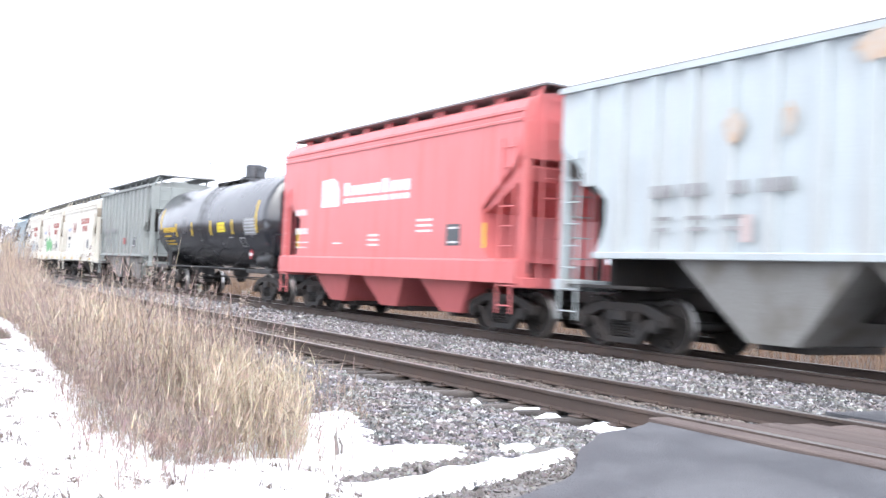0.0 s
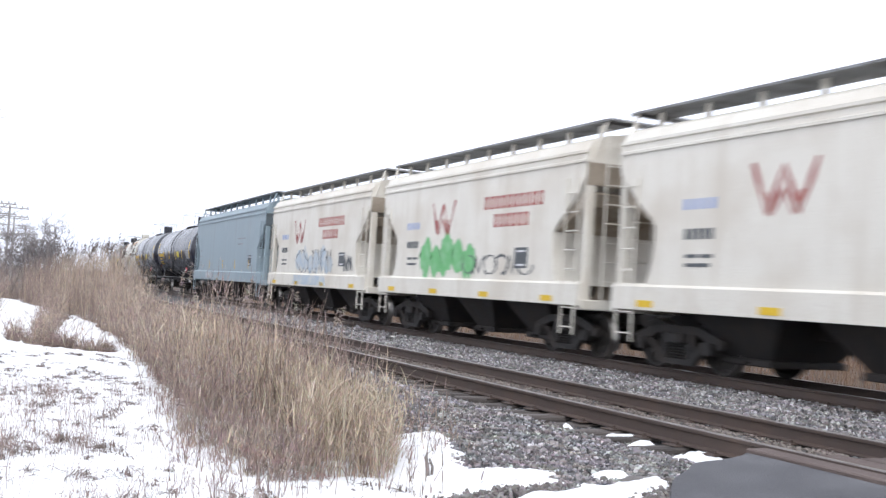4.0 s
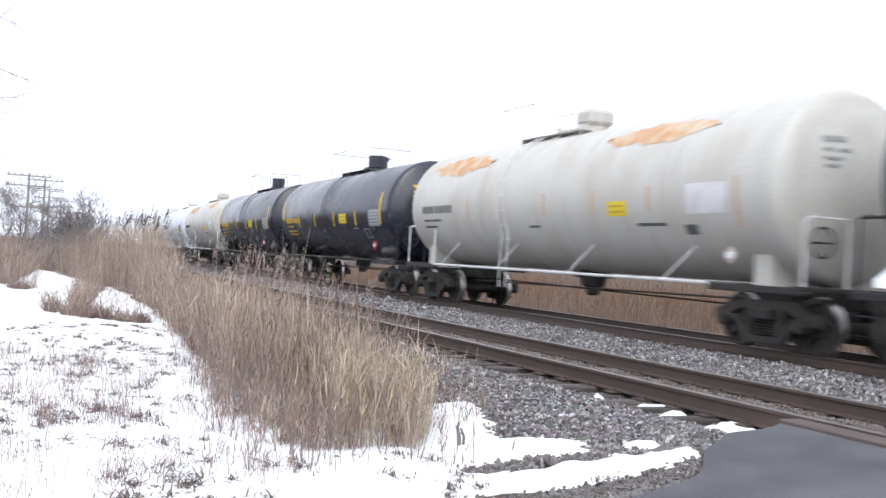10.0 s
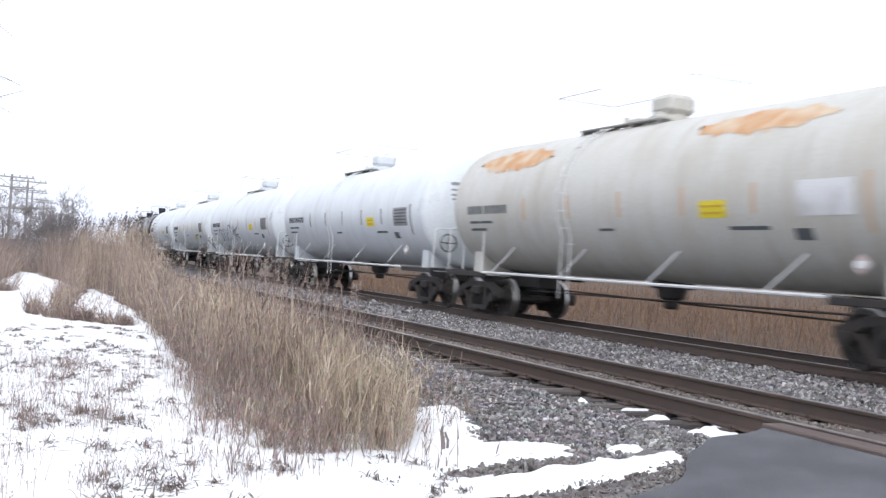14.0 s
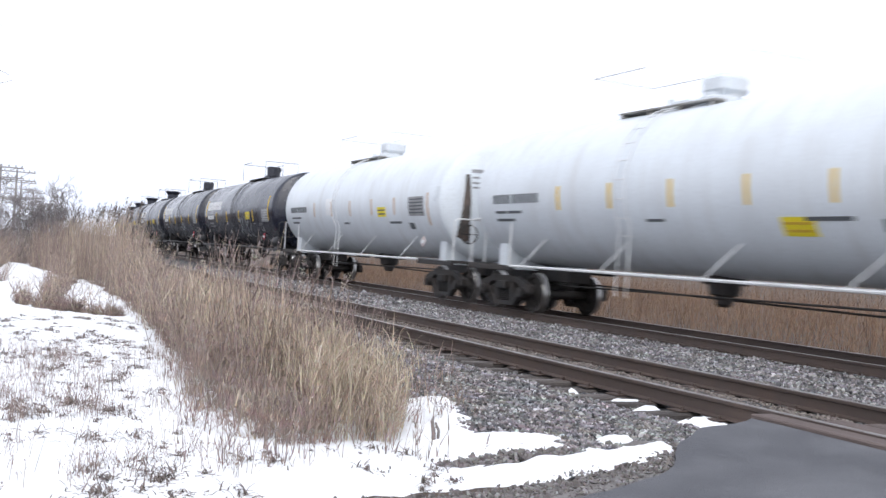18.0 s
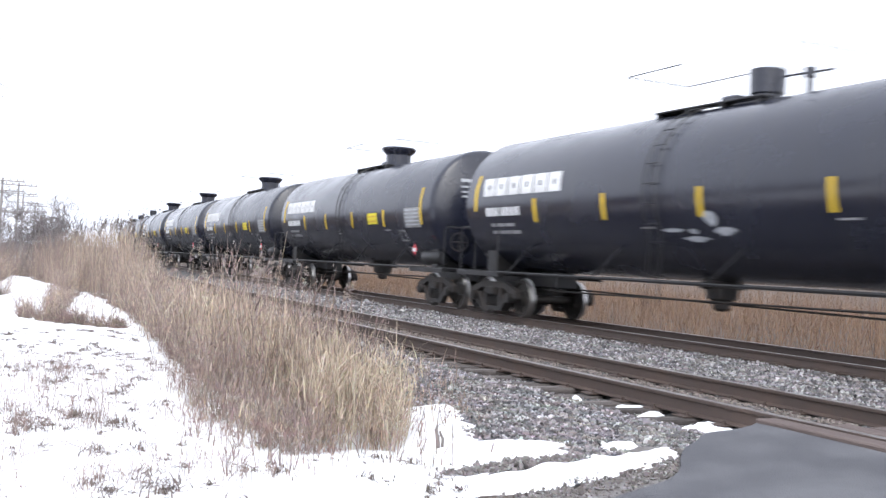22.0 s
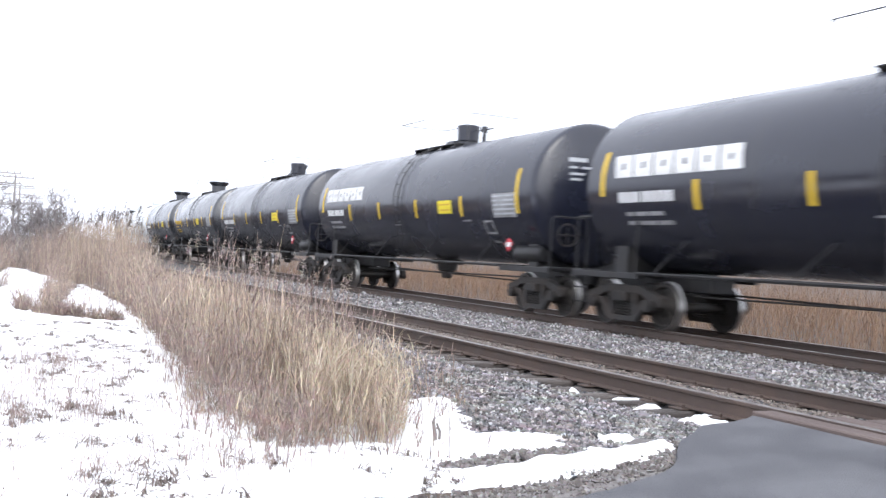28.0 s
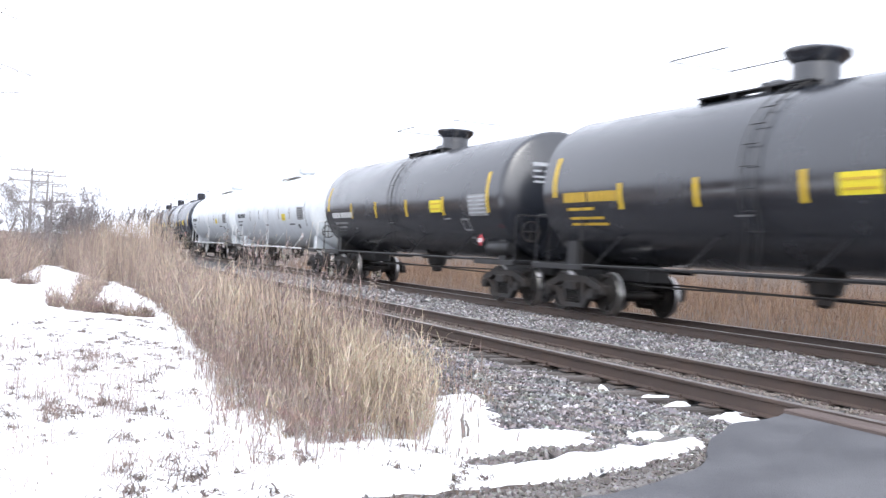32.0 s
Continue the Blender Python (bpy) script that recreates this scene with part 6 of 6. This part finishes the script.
    gold.make("straw_grass", STRAW, "straw-yellow dead grass at the edge of the snow", "grass")
    near.make("reed_clump", REED, "dry tan reed clump beside the ballast", "reeds")
    dark.make("reed_seed_heads", PLUME_DARK, "dark brown drooping reed seed heads", "reeds")
    heads.make("reed_plumes", PLUME, "brown feathery reed seed heads", "reeds")
    far.make("reed_bank", REED, "tall dry reed bank along the line", "reeds")
    back.make("reed_field", REED_BACK, "tan dry reeds behind the far track", "reeds")
    brush.make("brush", BRUSH, "dark brown leafless brush and weeds", "brush")


reeds()


def weeds():
    """Small stems and tufts that poke through the snow."""
    st, tf = Stems(7), Stems(8)
    rng = np.random.default_rng(31)
    n = 0
    while n < 150:
        y = 5.6 + 9 * rng.uniform()
        u = rng.uniform(-0.3, 2.6)
        if u > lerp(y, REED_LEFT) + 0.5 or y < lerp(u, SNOW_FRONT) + 0.4:
            continue
        if fractal(u, y, 0.8, 12.0) < 0.3 * rng.uniform() - (0.45 if u > 1.0 else 0.1):
            continue
        for _ in range(rng.integers(5, 20)):
            a, b = u + rng.normal() * 0.07, y + rng.normal() * 0.16
            hgt = 0.04 + 0.22 * rng.uniform() ** 1.7
            z = snow_z(a, b)
            st.stem((a, b, z - 0.02), (a + rng.normal() * 0.02, b + rng.normal() * 0.04, z + hgt), 0.0024, 0.0012, 0.04, 2)
            for _ in range(3):
                w, q = rng.uniform(0, 6.28), rng.uniform(0.3, 1)
                st.leaf((a, b, z + hgt * q), (math.cos(w) * 0.6, math.sin(w) * 0.6, 0.8), rng.uniform(0.02, 0.06), 0.005, 0.4)
        n += 1
    n = 0
    while n < 420:
        y = 4.8 + 15 * rng.uniform() ** 1.2
        u = rng.uniform(-0.5, 3.2) + 0.02 * y
        if (u > lerp(y, REED_LEFT) and y > 7.4) or y < lerp(u, ROAD_EDGE) + 0.5:
            continue
        z = snow_z(u, y)
        if fractal(u, y, 1.1, 14.0) < -0.35 + 0.7 * rng.uniform():
            continue
        big = 0.03 + 0.085 * rng.uniform() ** 2
        for _ in range(38):
            a, e = rng.uniform(0, 6.28), rng.uniform(0.15, 1.3)
            r = big * abs(rng.normal()) * 0.85
            tf.leaf((u + r * math.cos(a * 3), y + 1.6 * r * math.sin(a * 3), z - 0.01), (math.cos(a) * math.cos(e), math.sin(a) * math.cos(e), math.sin(e)), big * rng.uniform(0.8, 1.9), 0.011, 0.5)
        n += 1
    st.make("weed_stems", BRUSH, "thin brown weed stems poking through snow", "weeds")
    tf.make("grass_tufts", TUFT, "small dark brown grass tufts in the snow", "grass")


TUFT = island_mat("dead_tuft", [(0.13, 0.10, 0.092), (0.21, 0.165, 0.15), (0.16, 0.13, 0.11), (0.27, 0.21, 0.185)], bump=0)
weeds()


def stick():
    u, y = 3.72, 7.42
    z = ground_z(u, y)
    s = Shape()
    s.tube([(u, y, z - 0.05), (u - 0.01, y, z + 0.1), (u - 0.03, y, z + 0.2), (u - 0.015, y + 0.01, z + 0.24)], [0.02, 0.018, 0.014, 0.008], 7)
    s.tube([(u + 0.03, y, z - 0.02), (u + 0.035, y, z + 0.12), (u - 0.0, y, z + 0.19)], [0.012, 0.012, 0.008], 6)
    tagged(part("dead_stump", s, BARK), "dark dead twig stump standing in the snow", "stump")


stick()


# ---- trees, shrubs and poles in the distance ----
def bare_tree(name, x, y, height, spread, seed, label, levels=4, base_r=0.12, thin=0.005):
    rng = random.Random(seed)
    tree = new(name, None)
    tagged(tree, label, "tree", "bare trees and shrubs")
    tree.matrix_basis = pose(x, y, -0.5)
    trunk, crown = Shape(), Shape()
    def limb(p, d, length, r, level, sh):
        pts, q, dd = [p], p, d.copy()
        rad = [r]
        for i in range(3):
            dd = (dd + Vector((rng.gauss(0, 0.16), rng.gauss(0, 0.16), rng.gauss(0.04, 0.1)))).normalized()
            q = q + dd * (length / 3)
            pts.append(q)
            rad.append(r * (1 - 0.2 * (i + 1)))
        sh.tube(pts, rad, 5 if level < 2 else 3, close=False)
        if level < levels:
            for _ in range(rng.randint(3, 4)):
                i = rng.randint(1, 3)
                ang = rng.uniform(0, 6.28)
                side = Vector((math.cos(ang), math.sin(ang), rng.uniform(0.1, 0.9)))
                limb(pts[i], (dd * 0.6 + side * spread).normalized(), length * rng.uniform(0.5, 0.75), max(thin, rad[i] * 0.55), level + 1, crown)
    limb(Vector((0, 0, 0)), Vector((0, 0, 1)), height * 0.42, base_r, 0, trunk)
    part("trunk", trunk, BARK, tree)
    part("crown", crown, TWIG, tree, "fine bare grey twigs")
    return tree


bare_tree("bare_tree", 2.2, 70, 6.6, 0.8, 1, "tall bare grey winter tree", 5, 0.1, 0.011)
bare_tree("bare_tree", 0.9, 66, 6.0, 0.8, 2, "tall bare grey winter tree", 5, 0.1, 0.011)
bare_tree("bare_tree", 3.4, 78, 5.6, 0.8, 3, "slender bare grey winter tree", 5, 0.08, 0.011)
for i, (x, y, hgt) in enumerate(((4.2, 62, 3.0), (4.9, 63, 3.7), (5.5, 62, 3.3), (3.6, 61, 2.6), (6.1, 64, 2.8), (6.7, 65, 2.2), (5.2, 60, 2.6), (4.6, 66, 3.2), (3.0, 60, 2.4), (2.3, 59, 2.2), (1.4, 58, 2.2), (7.2, 67, 1.8), (4.4, 61, 3.3), (5.0, 65, 3.5), (5.7, 63.5, 3.0), (3.9, 63, 2.9), (6.3, 62, 2.5), (4.7, 59, 2.8), (5.3, 61.5, 3.4))):
    bare_tree("shrub", x, y, hgt * 1.42, 1.0, 20 + i, "dense bare grey-brown winter shrub", 5, 0.045, 0.011)
# a nearer tree stands beside the road; only its twig tips reach into view
roadside = bare_tree("roadside_tree", -2.3, 12.2, 7.2, 0.7, 57, "bare roadside tree with thin drooping twigs", 4, 0.09)
rng = random.Random(8)
for z0, tip, z1 in ((3.3, 2.7, 3.35), (2.4, 2.62, 3.15), (3.8, 2.55, 3.95)):
    s = Shape()
    pts = [Vector((0.05, 0, z0)), Vector((0.9, 0.1, z0 + 0.35)), Vector((1.8, -0.1, (z0 + z1) / 2 + 0.3)), Vector((tip, -0.2, z1))]
    s.tube(pts, [0.02, 0.013, 0.008, 0.003], 5)
    for i in range(7):
        q = pts[2].lerp(pts[3], 0.15 * i)
        s.tube([q, q + Vector((rng.uniform(0.1, 0.3), rng.uniform(-0.2, 0.2), rng.uniform(-0.22, 0.25)))], [0.004, 0.002], 3)
    part("branch", s, TWIG, roadside, "thin bare branch with fine twigs")


def utility_pole(x, y, height, label):
    pole = new("utility_pole", None)
    tagged(pole, label, "utility pole", "utility poles along the line")
    pole.matrix_basis = pose(x, y, -0.5)
    part("mast", Shape().lathe([(0, 0.105), (height * 0.5, 0.09), (height, 0.075)], 8, "z"), POLEWOOD, pole)
    for i, z in enumerate((height - 0.2, height - 0.9, height - 2.4)):
        arm = part("crossarm", Shape().box(-1.45, 1.45, -0.18, -0.08, z - 0.045, z + 0.045, 0.01), POLEWOOD, pole)
        for dx in (-1.35, -0.95, -0.5, 0.5, 0.95, 1.35):
            part("insulator", shared("insulator", lambda: Shape().lathe([(0.04, 0.03), (0.12, 0.05), (0.2, 0.035)], 6, "z"), GLASSY), GLASSY, arm, at=pose(dx, -0.11, z))
        part("brace", Shape().tube([(-0.9, -0.1, z - 0.05), (0, -0.12, z - 0.65), (0.9, -0.1, z - 0.05)], 0.03, 4), POLEWOOD, arm)
    return pole


GLASSY = mat("pale_porcelain", (0.45, 0.47, 0.46), 0.3, bump=0)
for x, y, hgt in ((2.95, 76, 6.1), (4.75, 90, 6.6), (6.4, 112, 6.7), (9.5, 140, 6.7)):
    utility_pole(x, y, hgt, "wooden utility pole with three crossarms")


# ---- what moves ----
def run(t):
    """How far the train has gone at t seconds, from its place at 16 s."""
    u = (t - 16) / 16
    return 16 * (12.605 * u - 0.314 * u * u - 0.2252 * u ** 3)


def motions():
    ts = [0.0, 1.0] + [2.0 * i for i in range(1, 16)] + [31.0, 32.0]
    for car, s in TRAIN:
        rows = []
        for t in ts:
            y = s - run(t)
            rows.append((t, pose(FAR + bend(y), y, 0, 0, 0, -math.degrees(math.atan(BEND * y)))))
        walk(car, rows)
    # wheels roll: one set of keys for each axle's place in its truck, shared by all
    first = {}
    for w, k in WHEELS:
        if k not in first:
            rows = [(i / FPS, pose(0, k * 0.89, WHEEL_R, math.degrees(run(i / FPS) / WHEEL_R), 0, 0)) for i in range(0, 961)]
            walk(w, rows)
            first[k] = w
        else:
            w.rotation_mode = "QUATERNION"
            w.animation_data_create()
            w.animation_data.action = first[k].animation_data.action
            w.animation_data.action_slot = first[k].animation_data.action_slot


motions()
